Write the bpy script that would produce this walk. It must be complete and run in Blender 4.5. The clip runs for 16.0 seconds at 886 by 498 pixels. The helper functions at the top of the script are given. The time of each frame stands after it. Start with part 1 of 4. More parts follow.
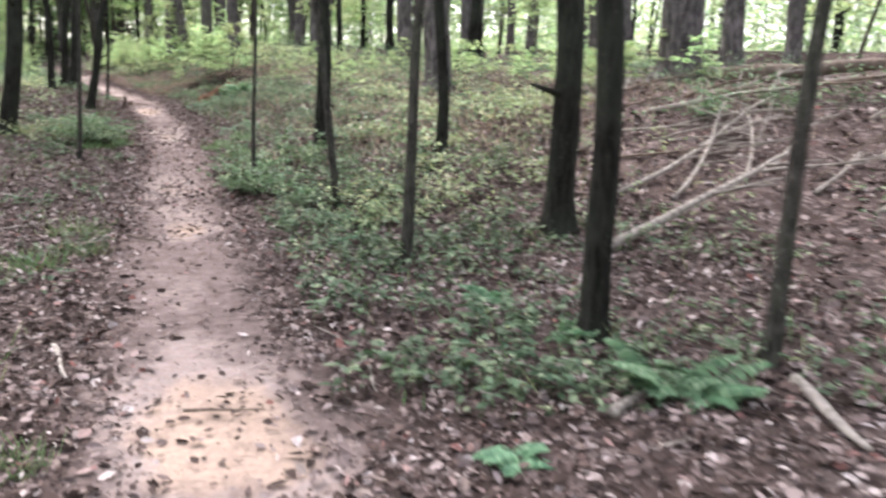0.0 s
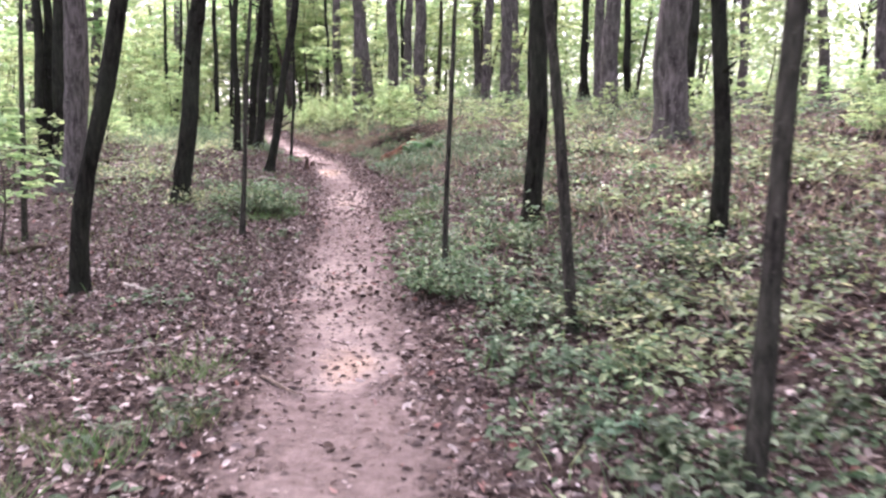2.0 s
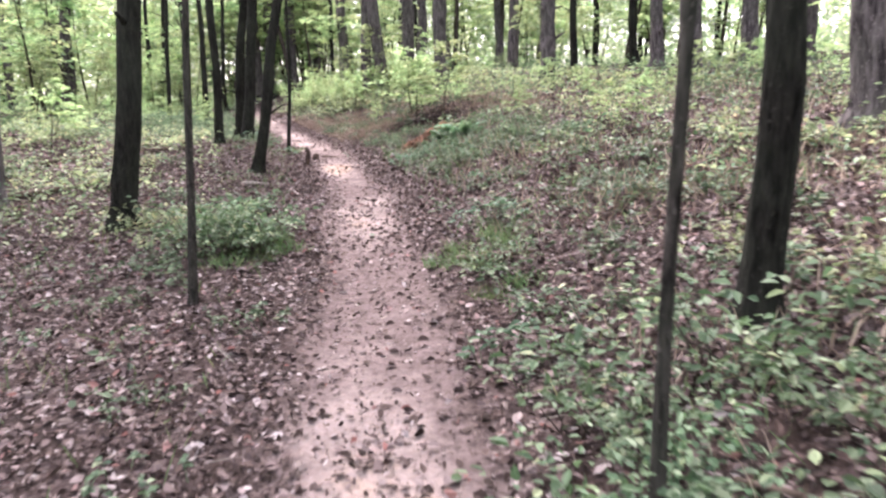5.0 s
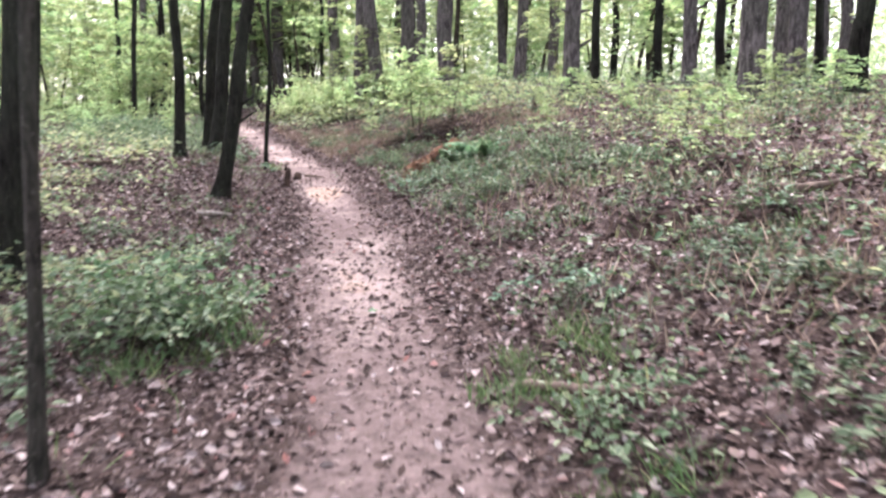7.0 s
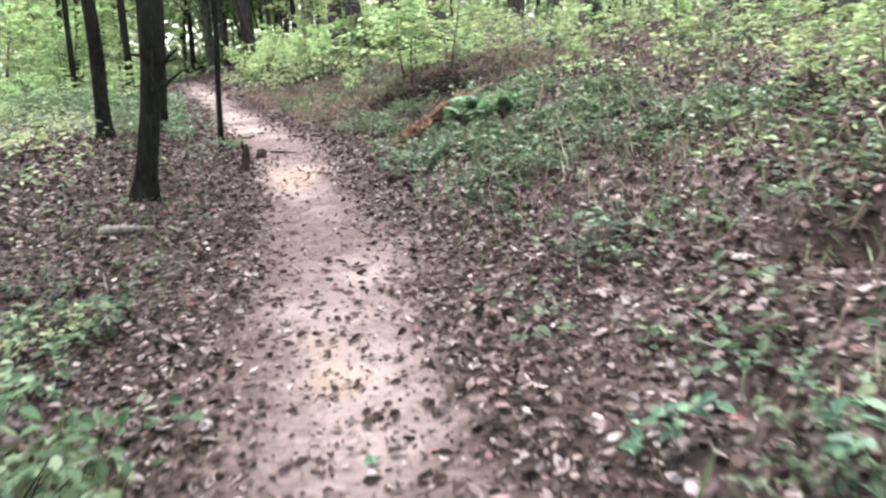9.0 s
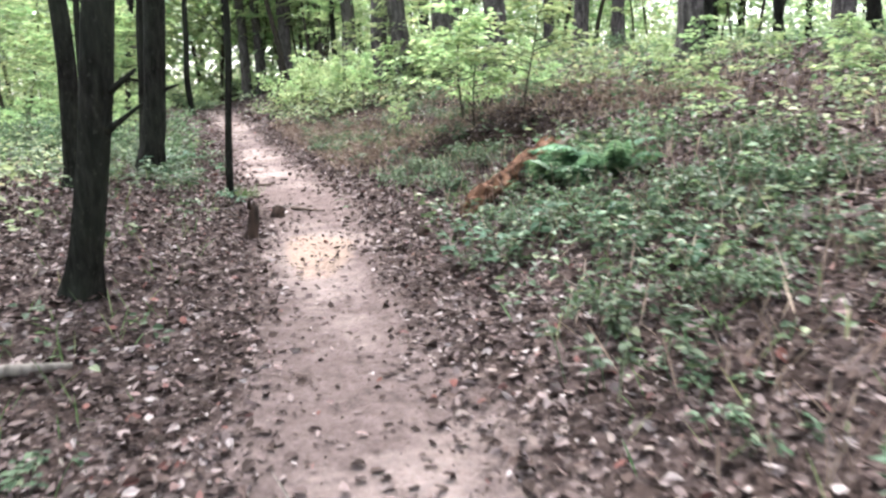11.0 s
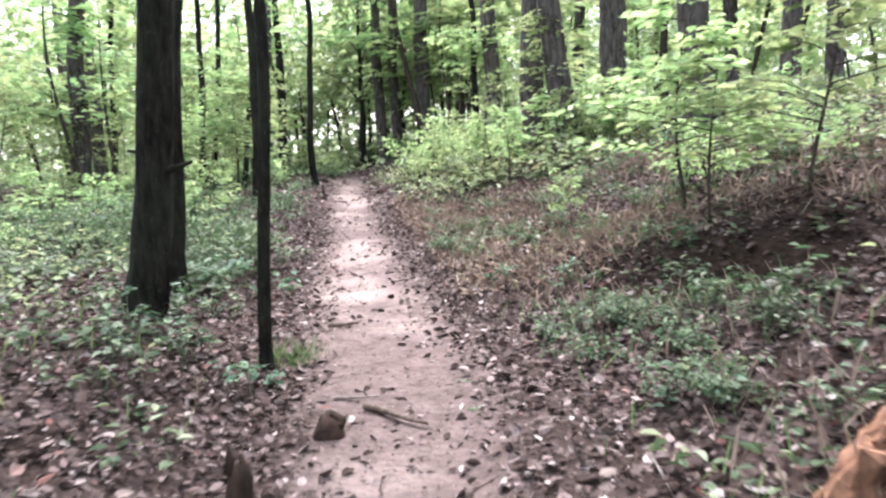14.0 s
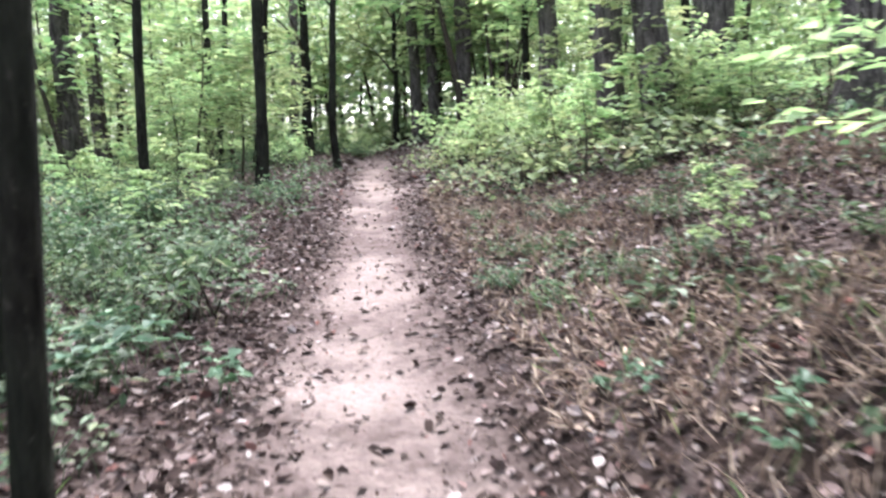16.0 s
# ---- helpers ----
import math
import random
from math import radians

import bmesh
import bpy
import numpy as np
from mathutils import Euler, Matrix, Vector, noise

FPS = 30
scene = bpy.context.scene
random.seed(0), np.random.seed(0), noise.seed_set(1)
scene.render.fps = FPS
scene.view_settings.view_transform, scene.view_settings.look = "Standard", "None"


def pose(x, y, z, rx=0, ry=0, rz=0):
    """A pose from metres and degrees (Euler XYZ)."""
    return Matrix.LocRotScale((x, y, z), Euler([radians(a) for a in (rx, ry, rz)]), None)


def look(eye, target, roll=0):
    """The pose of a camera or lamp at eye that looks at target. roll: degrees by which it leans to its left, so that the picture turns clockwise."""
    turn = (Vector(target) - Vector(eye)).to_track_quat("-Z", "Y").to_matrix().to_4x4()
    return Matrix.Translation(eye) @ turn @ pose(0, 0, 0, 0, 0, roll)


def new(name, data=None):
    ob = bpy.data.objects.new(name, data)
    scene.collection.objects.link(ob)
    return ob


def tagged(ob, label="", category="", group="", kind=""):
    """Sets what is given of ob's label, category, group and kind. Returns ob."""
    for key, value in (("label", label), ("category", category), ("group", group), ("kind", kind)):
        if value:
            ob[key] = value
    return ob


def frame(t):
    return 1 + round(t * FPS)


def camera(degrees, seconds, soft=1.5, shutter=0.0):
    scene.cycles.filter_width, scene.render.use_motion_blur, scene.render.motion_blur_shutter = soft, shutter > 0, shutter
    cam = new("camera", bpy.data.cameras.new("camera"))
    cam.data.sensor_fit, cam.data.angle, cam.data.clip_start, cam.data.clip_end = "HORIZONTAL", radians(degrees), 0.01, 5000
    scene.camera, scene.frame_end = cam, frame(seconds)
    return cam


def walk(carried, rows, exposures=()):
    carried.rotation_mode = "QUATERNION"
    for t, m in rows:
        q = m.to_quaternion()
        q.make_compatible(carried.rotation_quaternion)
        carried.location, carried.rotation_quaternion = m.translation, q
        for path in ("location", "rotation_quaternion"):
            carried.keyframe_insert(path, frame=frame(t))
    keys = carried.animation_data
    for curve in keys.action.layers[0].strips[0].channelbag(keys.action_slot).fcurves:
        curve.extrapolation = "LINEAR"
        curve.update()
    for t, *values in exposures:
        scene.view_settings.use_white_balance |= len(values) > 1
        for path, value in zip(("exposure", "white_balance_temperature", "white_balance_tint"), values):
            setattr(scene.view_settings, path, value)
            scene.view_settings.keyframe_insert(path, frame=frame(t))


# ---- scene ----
cam = camera(62.0, 16.0, soft=2.5, shutter=0.5)
PATH = [
    (0, (-0.046, -0.069, 1.47), (-0.031, 1.89, 1.065), 2.4),
    (0.5, (-0.23, 0.544, 1.495), (-0.377, 2.503, 1.119), 2.3),
    (1, (-0.375, 1.354, 1.489), (-0.631, 3.314, 1.188), -0.8),
    (1.5, (-0.595, 1.983, 1.498), (-0.992, 3.923, 1.221), -0.5),
    (2, (-0.838, 2.659, 1.515), (-1.299, 4.585, 1.231), 0.9),
    (2.5, (-1.087, 3.303, 1.54), (-1.604, 5.194, 1.144), 0.8),
    (3, (-1.389, 3.884, 1.59), (-1.927, 5.771, 1.198), -0.1),
    (3.5, (-1.594, 4.551, 1.596), (-1.977, 6.481, 1.235), -1.2),
    (4, (-1.862, 5.088, 1.616), (-2.27, 7.012, 1.254), -0.9),
    (4.2, (-1.971, 5.346, 1.619), (-2.426, 7.269, 1.31), -0.4),
    (6.3, (-3.016, 8.107, 1.753), (-3.535, 9.989, 1.319), -1.6),
    (6.5, (-3.118, 8.31, 1.722), (-3.665, 10.191, 1.319), -1.3),
    (7, (-3.407, 8.982, 1.717), (-3.854, 10.906, 1.402), 1.0),
    (7.5, (-3.625, 9.688, 1.714), (-4.057, 11.622, 1.449), -2.1),
    (8, (-3.85, 10.325, 1.723), (-4.195, 12.276, 1.448), -2.1),
    (8.5, (-4.036, 10.959, 1.722), (-4.364, 12.907, 1.406), -2.4),
    (9, (-4.241, 11.609, 1.751), (-4.671, 13.51, 1.305), -2.8),
    (9.5, (-4.469, 12.225, 1.824), (-4.876, 14.134, 1.389), -1.9),
    (9.7, (-4.535, 12.435, 1.82), (-4.949, 14.355, 1.442), -2.8),
    (11.8, (-5.561, 15.036, 1.883), (-6.117, 16.923, 1.518), -0.3),
    (12, (-5.649, 15.302, 1.897), (-6.149, 17.196, 1.492), -0.6),
    (12.5, (-5.863, 15.946, 1.946), (-6.42, 17.848, 1.678), -2.7),
    (13, (-6.144, 16.545, 1.937), (-6.761, 18.426, 1.652), 0.6),
    (13.5, (-6.385, 17.182, 1.986), (-7.113, 19.035, 1.793), -3.2),
    (14, (-6.614, 17.743, 2.07), (-7.498, 19.527, 1.875), -2.2),
    (14.5, (-6.94, 18.417, 2.1), (-7.759, 20.215, 1.793), -2.0),
    (15, (-7.211, 19.056, 2.137), (-8.027, 20.866, 1.894), -2.0),
    (15.5, (-7.589, 19.65, 2.168), (-8.47, 21.423, 1.884), -1.1),
    (16, (-8.013, 20.285, 2.189), (-8.981, 22.017, 1.937), -1.5),
]
EXPOSURES = ((0, 2.53, 6350, 13), (1, 2.63, 6350, 20), (2, 2.67, 6300, 29), (4, 2.69, 6350, 27), (6.5, 2.74, 6400, 19), (7.5, 2.66, 6200, 26), (9.5, 2.67, 6250, 8), (12, 2.68, 6150, 11), (14, 2.68, 6150, 14), (16, 2.58, 6000, 12))
walk(cam, [(t, look(eye, target, roll)) for t, eye, target, roll in PATH], EXPOSURES)


# ---- light ----
world = bpy.data.worlds.new("sky")
scene.world = world
world.use_nodes = True
wn = world.node_tree
sky = wn.nodes.new("ShaderNodeTexSky")
sky.sky_type = "NISHITA"
sky.sun_disc = False
sky.sun_elevation, sky.sun_rotation = radians(57), radians(-31)
sky.air_density, sky.dust_density, sky.ozone_density = 1.2, 4.0, 1.0
haze = wn.nodes.new("ShaderNodeHueSaturation")
haze.inputs["Saturation"].default_value = 0.35
wn.links.new(sky.outputs["Color"], haze.inputs["Color"])
wn.links.new(haze.outputs["Color"], wn.nodes["Background"].inputs["Color"])
wn.nodes["Background"].inputs["Strength"].default_value = 0.15
sun = new("sun", bpy.data.lights.new("sun", "SUN"))
sun.data.energy, sun.data.angle, sun.data.color = 1.5, radians(25), (1.0, 0.96, 0.9)
sun.matrix_world = look((-3.6, 6.0, 11), (0, 0, 0))


# ---- terrain ----
TRAIL = ((-6, 1.6, -0.1), (0, 0.0, -0.02), (3.5, -1.2, 0.06), (6.3, -2.3, 0.1), (8.6, -3.1, 0.16), (11.9, -4.3, 0.36),
         (15, -5.6, 0.47), (18, -6.9, 0.66), (20.5, -8.2, 0.88), (23.4, -10.2, 1.12), (26, -12.0, 1.34), (35, -18.0, 2.0),
         (60, -36.0, 3.0), (400, -280.0, 8.0))
TY, TX, TZ = (np.array(c, float) for c in zip(*TRAIL))
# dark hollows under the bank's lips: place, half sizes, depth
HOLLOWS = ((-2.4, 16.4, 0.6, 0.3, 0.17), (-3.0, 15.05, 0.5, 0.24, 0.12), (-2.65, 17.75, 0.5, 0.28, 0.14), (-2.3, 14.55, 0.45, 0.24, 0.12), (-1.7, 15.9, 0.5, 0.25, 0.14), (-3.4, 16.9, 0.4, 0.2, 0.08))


def smooth(a, b, v):
    s = np.clip((v - a) / (b - a), 0, 1)
    return s * s * (3 - 2 * s)


def trail(y):
    """The trail's centre line: x and height."""
    d = np.array([-1.2, -0.6, 0, 0.6, 1.2])
    y = np.asarray(y, float)
    return np.interp(np.add.outer(y, d), TY, TX).mean(-1), np.interp(np.add.outer(y, d), TY, TZ).mean(-1)


def across(x, y):
    """Signed distance to the right of the trail, and the trail's height there."""
    x, y = np.asarray(x, float), np.asarray(y, float)
    k = trail(y + 0.5)[0] - trail(y - 0.5)[0]
    u = (x - trail(y)[0]) / np.sqrt(1 + k * k)
    foot = np.where(np.abs(u) < 30, y + u * k / np.sqrt(1 + k * k), y)
    return u, trail(foot)[1]


def beside(y, u):
    """The x of a place u metres to the right of the trail."""
    k = trail(y + 0.5)[0] - trail(y - 0.5)[0]
    return trail(y)[0] + u * np.sqrt(1 + k * k)


def ground(x, y):
    x, y = np.asarray(x, float), np.asarray(y, float)
    u, pz = across(x, y)
    r = np.log1p(np.exp(np.clip((u - 0.7) * 3, -40, 40))) / 3
    r = np.where(u > 10, u - 0.7, r)
    rise = 2.3 * (1 - np.exp(-r / 5.7)) * (0.2 + 0.8 * smooth(4.5, 11, y))
    l = np.where(u < -10, -u - 0.7, np.log1p(np.exp(np.clip((-u - 0.7) * 3, -40, 40))) / 3)
    fall = -0.10 * np.minimum(l, 5) * (1 - smooth(10, 15, y)) + 0.3 * np.exp(-(((y - 19.6) / 3.0) ** 2)) * smooth(0.7, 1.6, -u)
    bump = 0.03 * np.sin(1.7 * x + 0.6 * y) * np.sin(1.3 * y - 0.5 * x + 1) + 0.015 * np.sin(4.1 * x + 1) * np.sin(3.7 * y)
    bank = 0.22 * np.exp(-(((x + 7.15) / 1.0) ** 2) - ((y - 23.6) / 0.8) ** 2) - 0.2 * np.exp(-(((x + 7.0) / 0.95) ** 2) - ((y - 22.55) / 0.42) ** 2)
    bank = bank + 0.05 * np.exp(-(((x + 6.9) / 1.2) ** 2) - ((y - 22.7) / 0.7) ** 2) * np.sin(7 * x + 2 * y) * np.sin(9 * y - 3 * x)
    for hx, hy, sx, sy, deep in HOLLOWS:
        way = np.exp(-(((x - hx) / sx) ** 2))
        bank = bank - deep * way * np.exp(-(((y - hy) / sy) ** 2)) + 0.6 * deep * way * np.exp(-(((y - hy - 1.7 * sy) / sy) ** 2))
    lumps = np.sin(3.1 * x + 1.3 * y) * np.sin(2.6 * y - 1.7 * x + 0.5) + 0.6 * np.sin(6.3 * x - 2 * y) * np.sin(5.4 * y + 1.9 * x + 2)
    bank = bank + 0.04 * lumps * smooth(1.4, 2.6, u) * smooth(11, 14, y) * (1 - smooth(24, 30, y)) * (u < 20)
    return pz + rise + fall + bank + bump * (0.25 + 0.75 * smooth(0.3, 0.9, np.abs(u)))


# ---- materials ----
def material(name, rough=0.9):
    m = bpy.data.materials.new(name)
    m.use_nodes = True
    t = m.node_tree
    b = t.nodes["Principled BSDF"]
    b.inputs["Roughness"].default_value = rough
    b.inputs["Specular IOR Level"].default_value = 0.25
    return m, t, b


def node(t, kind, **values):
    n = t.nodes.new(kind)
    for k, v in values.items():
        n.inputs[k.replace("_", " ")].default_value = v
    return n


def ramp(t, source, *stops):
    n = t.nodes.new("ShaderNodeValToRGB")
    while len(n.color_ramp.elements) < len(stops):
        n.color_ramp.elements.new(0.5)
    for e, (at, c) in zip(n.color_ramp.elements, stops):
        e.position, e.color = at, (*c, 1)
    t.links.new(source, n.inputs["Fac"])
    return n.outputs["Color"]


def blend(t, fac, a, b, mode="MIX"):
    n = t.nodes.new("ShaderNodeMix")
    n.data_type, n.blend_type = "RGBA", mode
    for sock, v in ((n.inputs["Factor"], fac), (n.inputs["A"], a), (n.inputs["B"], b)):
        if isinstance(v, (float, int)):
            sock.default_value = v
        elif isinstance(v, tuple):
            sock.default_value = (*v, 1)
        else:
            t.links.new(v, sock)
    return n.outputs["Result"]


def calc(t, op, a, b=None):
    n = t.nodes.new("ShaderNodeMath")
    n.operation = op
    for sock, v in zip(n.inputs, (a, b)):
        if v is None:
            continue
        if isinstance(v, (float, int)):
            sock.default_value = v
        else:
            t.links.new(v, sock)
    return n.outputs[0]


def place(t, sx=1, sy=1, sz=1, world_space=False):
    c = t.nodes.new("ShaderNodeNewGeometry" if world_space else "ShaderNodeTexCoord")
    m = t.nodes.new("ShaderNodeMapping")
    m.inputs["Scale"].default_value = (sx, sy, sz)
    t.links.new(c.outputs["Position" if world_space else "Object"], m.inputs["Vector"])
    return m.outputs["Vector"]


def noisy(t, where, scale, detail=4.0, rough=0.55):
    n = node(t, "ShaderNodeTexNoise", Scale=scale, Detail=detail, Roughness=rough)
    t.links.new(where, n.inputs["Vector"])
    return n.outputs["Fac"]


def bumpy(t, b, height, strength, distance):
    n = node(t, "ShaderNodeBump", Strength=strength, Distance=distance)
    t.links.new(height, n.inputs["Height"])
    t.links.new(n.outputs["Normal"], b.inputs["Normal"])


def forest_floor():
    m, t, b = material("forest_floor", 1.0)
    b.inputs["Specular IOR Level"].default_value = 0.04
    w = place(t, world_space=True)
    cells = node(t, "ShaderNodeTexVoronoi", Scale=24.0, Randomness=1.0)
    t.links.new(w, cells.inputs["Vector"])
    grey = t.nodes.new("ShaderNodeSeparateColor")
    t.links.new(cells.outputs["Color"], grey.inputs["Color"])
    litter = ramp(t, grey.outputs["Red"], (0.0, (0.02, 0.014, 0.013)), (0.35, (0.05, 0.036, 0.034)), (0.7, (0.095, 0.07, 0.067)), (1.0, (0.18, 0.142, 0.138)))
    soil = ramp(t, noisy(t, w, 2.2), (0.3, (0.022, 0.015, 0.013)), (0.7, (0.065, 0.046, 0.041)))
    litter = blend(t, ramp(t, noisy(t, w, 5.0), (0.35, (0, 0, 0)), (0.6, (1, 1, 1))), soil, litter)
    at = t.nodes.new("ShaderNodeAttribute")
    at.attribute_name = "bare"
    sand = ramp(t, noisy(t, w, 1.6, 4), (0.3, (0.2, 0.159, 0.153)), (0.7, (0.315, 0.252, 0.24)))
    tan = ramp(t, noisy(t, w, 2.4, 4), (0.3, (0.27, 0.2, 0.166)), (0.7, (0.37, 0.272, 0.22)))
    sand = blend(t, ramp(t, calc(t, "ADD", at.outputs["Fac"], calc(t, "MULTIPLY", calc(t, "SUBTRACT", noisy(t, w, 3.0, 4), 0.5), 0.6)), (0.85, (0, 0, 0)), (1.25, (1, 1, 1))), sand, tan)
    sand = blend(t, ramp(t, noisy(t, w, 30, 5), (0.35, (0, 0, 0)), (0.75, (0.55, 0.55, 0.55))), sand, (0.2, 0.14, 0.12))
    ragged = calc(t, "MULTIPLY", calc(t, "SUBTRACT", noisy(t, w, 2.2, 6, 0.7), 0.5), 1.2)
    trod = t.nodes.new("ShaderNodeAttribute")
    trod.attribute_name = "trod"
    trodden = ramp(t, calc(t, "ADD", trod.outputs["Fac"], ragged), (0.25, (0, 0, 0)), (0.6, (1, 1, 1)))
    worn = calc(t, "ADD", calc(t, "MULTIPLY", ragged, 1.3), calc(t, "MULTIPLY", calc(t, "SUBTRACT", noisy(t, w, 0.75, 2), 0.5), 1.6))
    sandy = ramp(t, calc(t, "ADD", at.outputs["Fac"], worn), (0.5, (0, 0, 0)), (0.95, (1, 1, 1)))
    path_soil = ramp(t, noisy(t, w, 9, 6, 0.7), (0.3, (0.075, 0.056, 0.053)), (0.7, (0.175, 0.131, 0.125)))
    # mask that turns the bank's hollows to a near-black mottled colour
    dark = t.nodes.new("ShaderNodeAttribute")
    dark.attribute_name = "hollow_tone"
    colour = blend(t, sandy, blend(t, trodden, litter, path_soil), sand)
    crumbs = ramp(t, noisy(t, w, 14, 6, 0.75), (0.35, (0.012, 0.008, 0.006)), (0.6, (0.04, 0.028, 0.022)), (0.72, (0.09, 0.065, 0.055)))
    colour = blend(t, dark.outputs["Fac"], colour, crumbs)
    t.links.new(colour, b.inputs["Base Color"])
    bumpy(t, b, calc(t, "ADD", noisy(t, w, 22, 6, 0.7), calc(t, "MULTIPLY", cells.outputs["Distance"], 0.6)), 0.8, 0.03)
    return m


def litter_material(name, *stops):
    m, t, b = material(name, 0.85)
    b.inputs["Specular IOR Level"].default_value = 0.12
    g = t.nodes.new("ShaderNodeNewGeometry")
    c = ramp(t, g.outputs["Random Per Island"], *stops)
    c = blend(t, calc(t, "MULTIPLY", noisy(t, place(t, world_space=True), 60, 3), 0.5), c, (0.05, 0.035, 0.03))
    t.links.new(c, b.inputs["Base Color"])
    return m


def foliage(name, glow, *stops):
    """Leaves that let some light through."""
    m, t, b = material(name, 0.5)
    b.inputs["Specular IOR Level"].default_value = 0.28
    g = t.nodes.new("ShaderNodeNewGeometry")
    i = t.nodes.new("ShaderNodeObjectInfo")
    c = ramp(t, g.outputs["Random Per Island"], *stops)
    hue = node(t, "ShaderNodeHueSaturation", Saturation=1.0)
    t.links.new(calc(t, "ADD", calc(t, "MULTIPLY", i.outputs["Random"], 0.05), 0.475), hue.inputs["Hue"])
    t.links.new(calc(t, "ADD", calc(t, "MULTIPLY", i.outputs["Random"], 0.5), 0.75), hue.inputs["Value"])
    t.links.new(c, hue.inputs["Color"])
    c = hue.outputs["Color"]
    t.links.new(c, b.inputs["Base Color"])
    tr = t.nodes.new("ShaderNodeBsdfTranslucent")
    t.links.new(blend(t, 1.0, c, (1.0, 1.0, 0.85), "MULTIPLY"), tr.inputs["Color"])
    mix = t.nodes.new("ShaderNodeMixShader")
    mix.inputs["Fac"].default_value = glow
    t.links.new(b.outputs["BSDF"], mix.inputs[1])
    t.links.new(tr.outputs["BSDF"], mix.inputs[2])
    t.links.new(mix.outputs["Shader"], t.nodes["Material Output"].inputs["Surface"])
    return m


def bark(name, dark, light, plate, depth):
    m, t, b = material(name, 0.95)
    b.inputs["Specular IOR Level"].default_value = 0.05
    i = t.nodes.new("ShaderNodeObjectInfo")
    v = place(t, plate, plate, plate * 0.22)
    off = t.nodes.new("ShaderNodeVectorMath")
    t.links.new(v, off.inputs[0])
    t.links.new(i.outputs["Random"], off.inputs[1])
    v = off.outputs["Vector"]
    ridges = noisy(t, v, 1.0, 6, 0.65)
    big = noisy(t, place(t, 1, 1, 1), 1.4, 3)
    c = ramp(t, ridges, (0.38, dark), (0.62, light), (0.8, tuple(1.8 * v for v in light)))
    spots = noisy(t, place(t, 1, 1, 0.6), 38, 2)
    c = blend(t, ramp(t, spots, (0.62, (0, 0, 0)), (0.72, (0.55, 0.55, 0.55))), c, tuple(2.4 * v for v in light))
    c = blend(t, ramp(t, big, (0.4, (0, 0, 0)), (0.7, (0.5, 0.5, 0.5))), c, (0.045, 0.05, 0.038))
    t.links.new(c, b.inputs["Base Color"])
    bumpy(t, b, ridges, 0.9, depth)
    return m


def deadwood(name, dark, light):
    m, t, b = material(name, 0.9)
    f = noisy(t, place(t, 22, 22, 5), 1.0, 5)
    t.links.new(ramp(t, f, (0.3, dark), (0.7, light)), b.inputs["Base Color"])
    bumpy(t, b, f, 0.7, 0.01)
    return m


FLOOR = forest_floor()
LITTER = litter_material("dead_leaves", (0.0, (0.04, 0.027, 0.025)), (0.22, (0.1, 0.07, 0.066)), (0.5, (0.185, 0.136, 0.132)),
                         (0.75, (0.28, 0.22, 0.216)), (0.79, (0.18, 0.068, 0.058)), (0.86, (0.33, 0.268, 0.262)), (0.985, (0.44, 0.375, 0.37)))
LITTER_DARK = litter_material("damp_dead_leaves", (0.0, (0.02, 0.013, 0.011)), (0.5, (0.052, 0.034, 0.03)), (0.85, (0.11, 0.074, 0.067)), (1.0, (0.3, 0.24, 0.22)))
STRAW = litter_material("dry_stalks", (0.0, (0.2, 0.14, 0.115)), (0.6, (0.4, 0.3, 0.24)), (1.0, (0.6, 0.48, 0.39)))
NEEDLES = foliage("pine_needles", 0.3, (0.0, (0.05, 0.1, 0.025)), (1.0, (0.09, 0.15, 0.035)))
CANOPY = foliage("canopy_leaves", 0.55, (0.0, (0.11, 0.19, 0.075)), (0.6, (0.2, 0.29, 0.14)), (1.0, (0.33, 0.4, 0.22)))
# distance haze and brightness are put into this paler leaf colour
FAR = foliage("haze_paled_far_leaves", 0.6, (0.0, (0.215, 0.295, 0.185)), (0.6, (0.365, 0.445, 0.295)), (1.0, (0.545, 0.6, 0.425)))
UNDER = foliage("understory_leaves", 0.58, (0.0, (0.18, 0.27, 0.13)), (0.6, (0.325, 0.425, 0.228)), (1.0, (0.53, 0.59, 0.34)))
SHRUB = foliage("shrub_leaves", 0.4, (0.0, (0.05, 0.09, 0.048)), (0.65, (0.115, 0.175, 0.095)), (0.92, (0.25, 0.31, 0.2)), (1.0, (0.36, 0.39, 0.24)))
HERB = foliage("herb_leaves", 0.35, (0.0, (0.035, 0.062, 0.033)), (0.6, (0.08, 0.12, 0.066)), (0.9, (0.17, 0.22, 0.135)), (1.0, (0.3, 0.33, 0.21)))
BROAD = foliage("broad_leaves", 0.35, (0.0, (0.05, 0.1, 0.06)), (0.7, (0.1, 0.175, 0.105)), (1.0, (0.2, 0.29, 0.18)))
FERN = foliage("fern_fronds", 0.35, (0.0, (0.07, 0.15, 0.085)), (0.7, (0.15, 0.27, 0.15)), (1.0, (0.28, 0.4, 0.26)))
GRASS = foliage("grass_blades", 0.3, (0.0, (0.07, 0.13, 0.05)), (0.7, (0.14, 0.22, 0.09)), (1.0, (0.3, 0.29, 0.16)))
WEED = foliage("yellowing_weeds", 0.45, (0.0, (0.13, 0.16, 0.09)), (0.55, (0.23, 0.275, 0.155)), (0.85, (0.35, 0.39, 0.24)), (1.0, (0.42, 0.35, 0.24)))
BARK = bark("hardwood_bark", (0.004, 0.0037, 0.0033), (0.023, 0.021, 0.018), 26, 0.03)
PINE_BARK = bark("pine_bark", (0.03, 0.025, 0.026), (0.14, 0.12, 0.12), 16, 0.03)
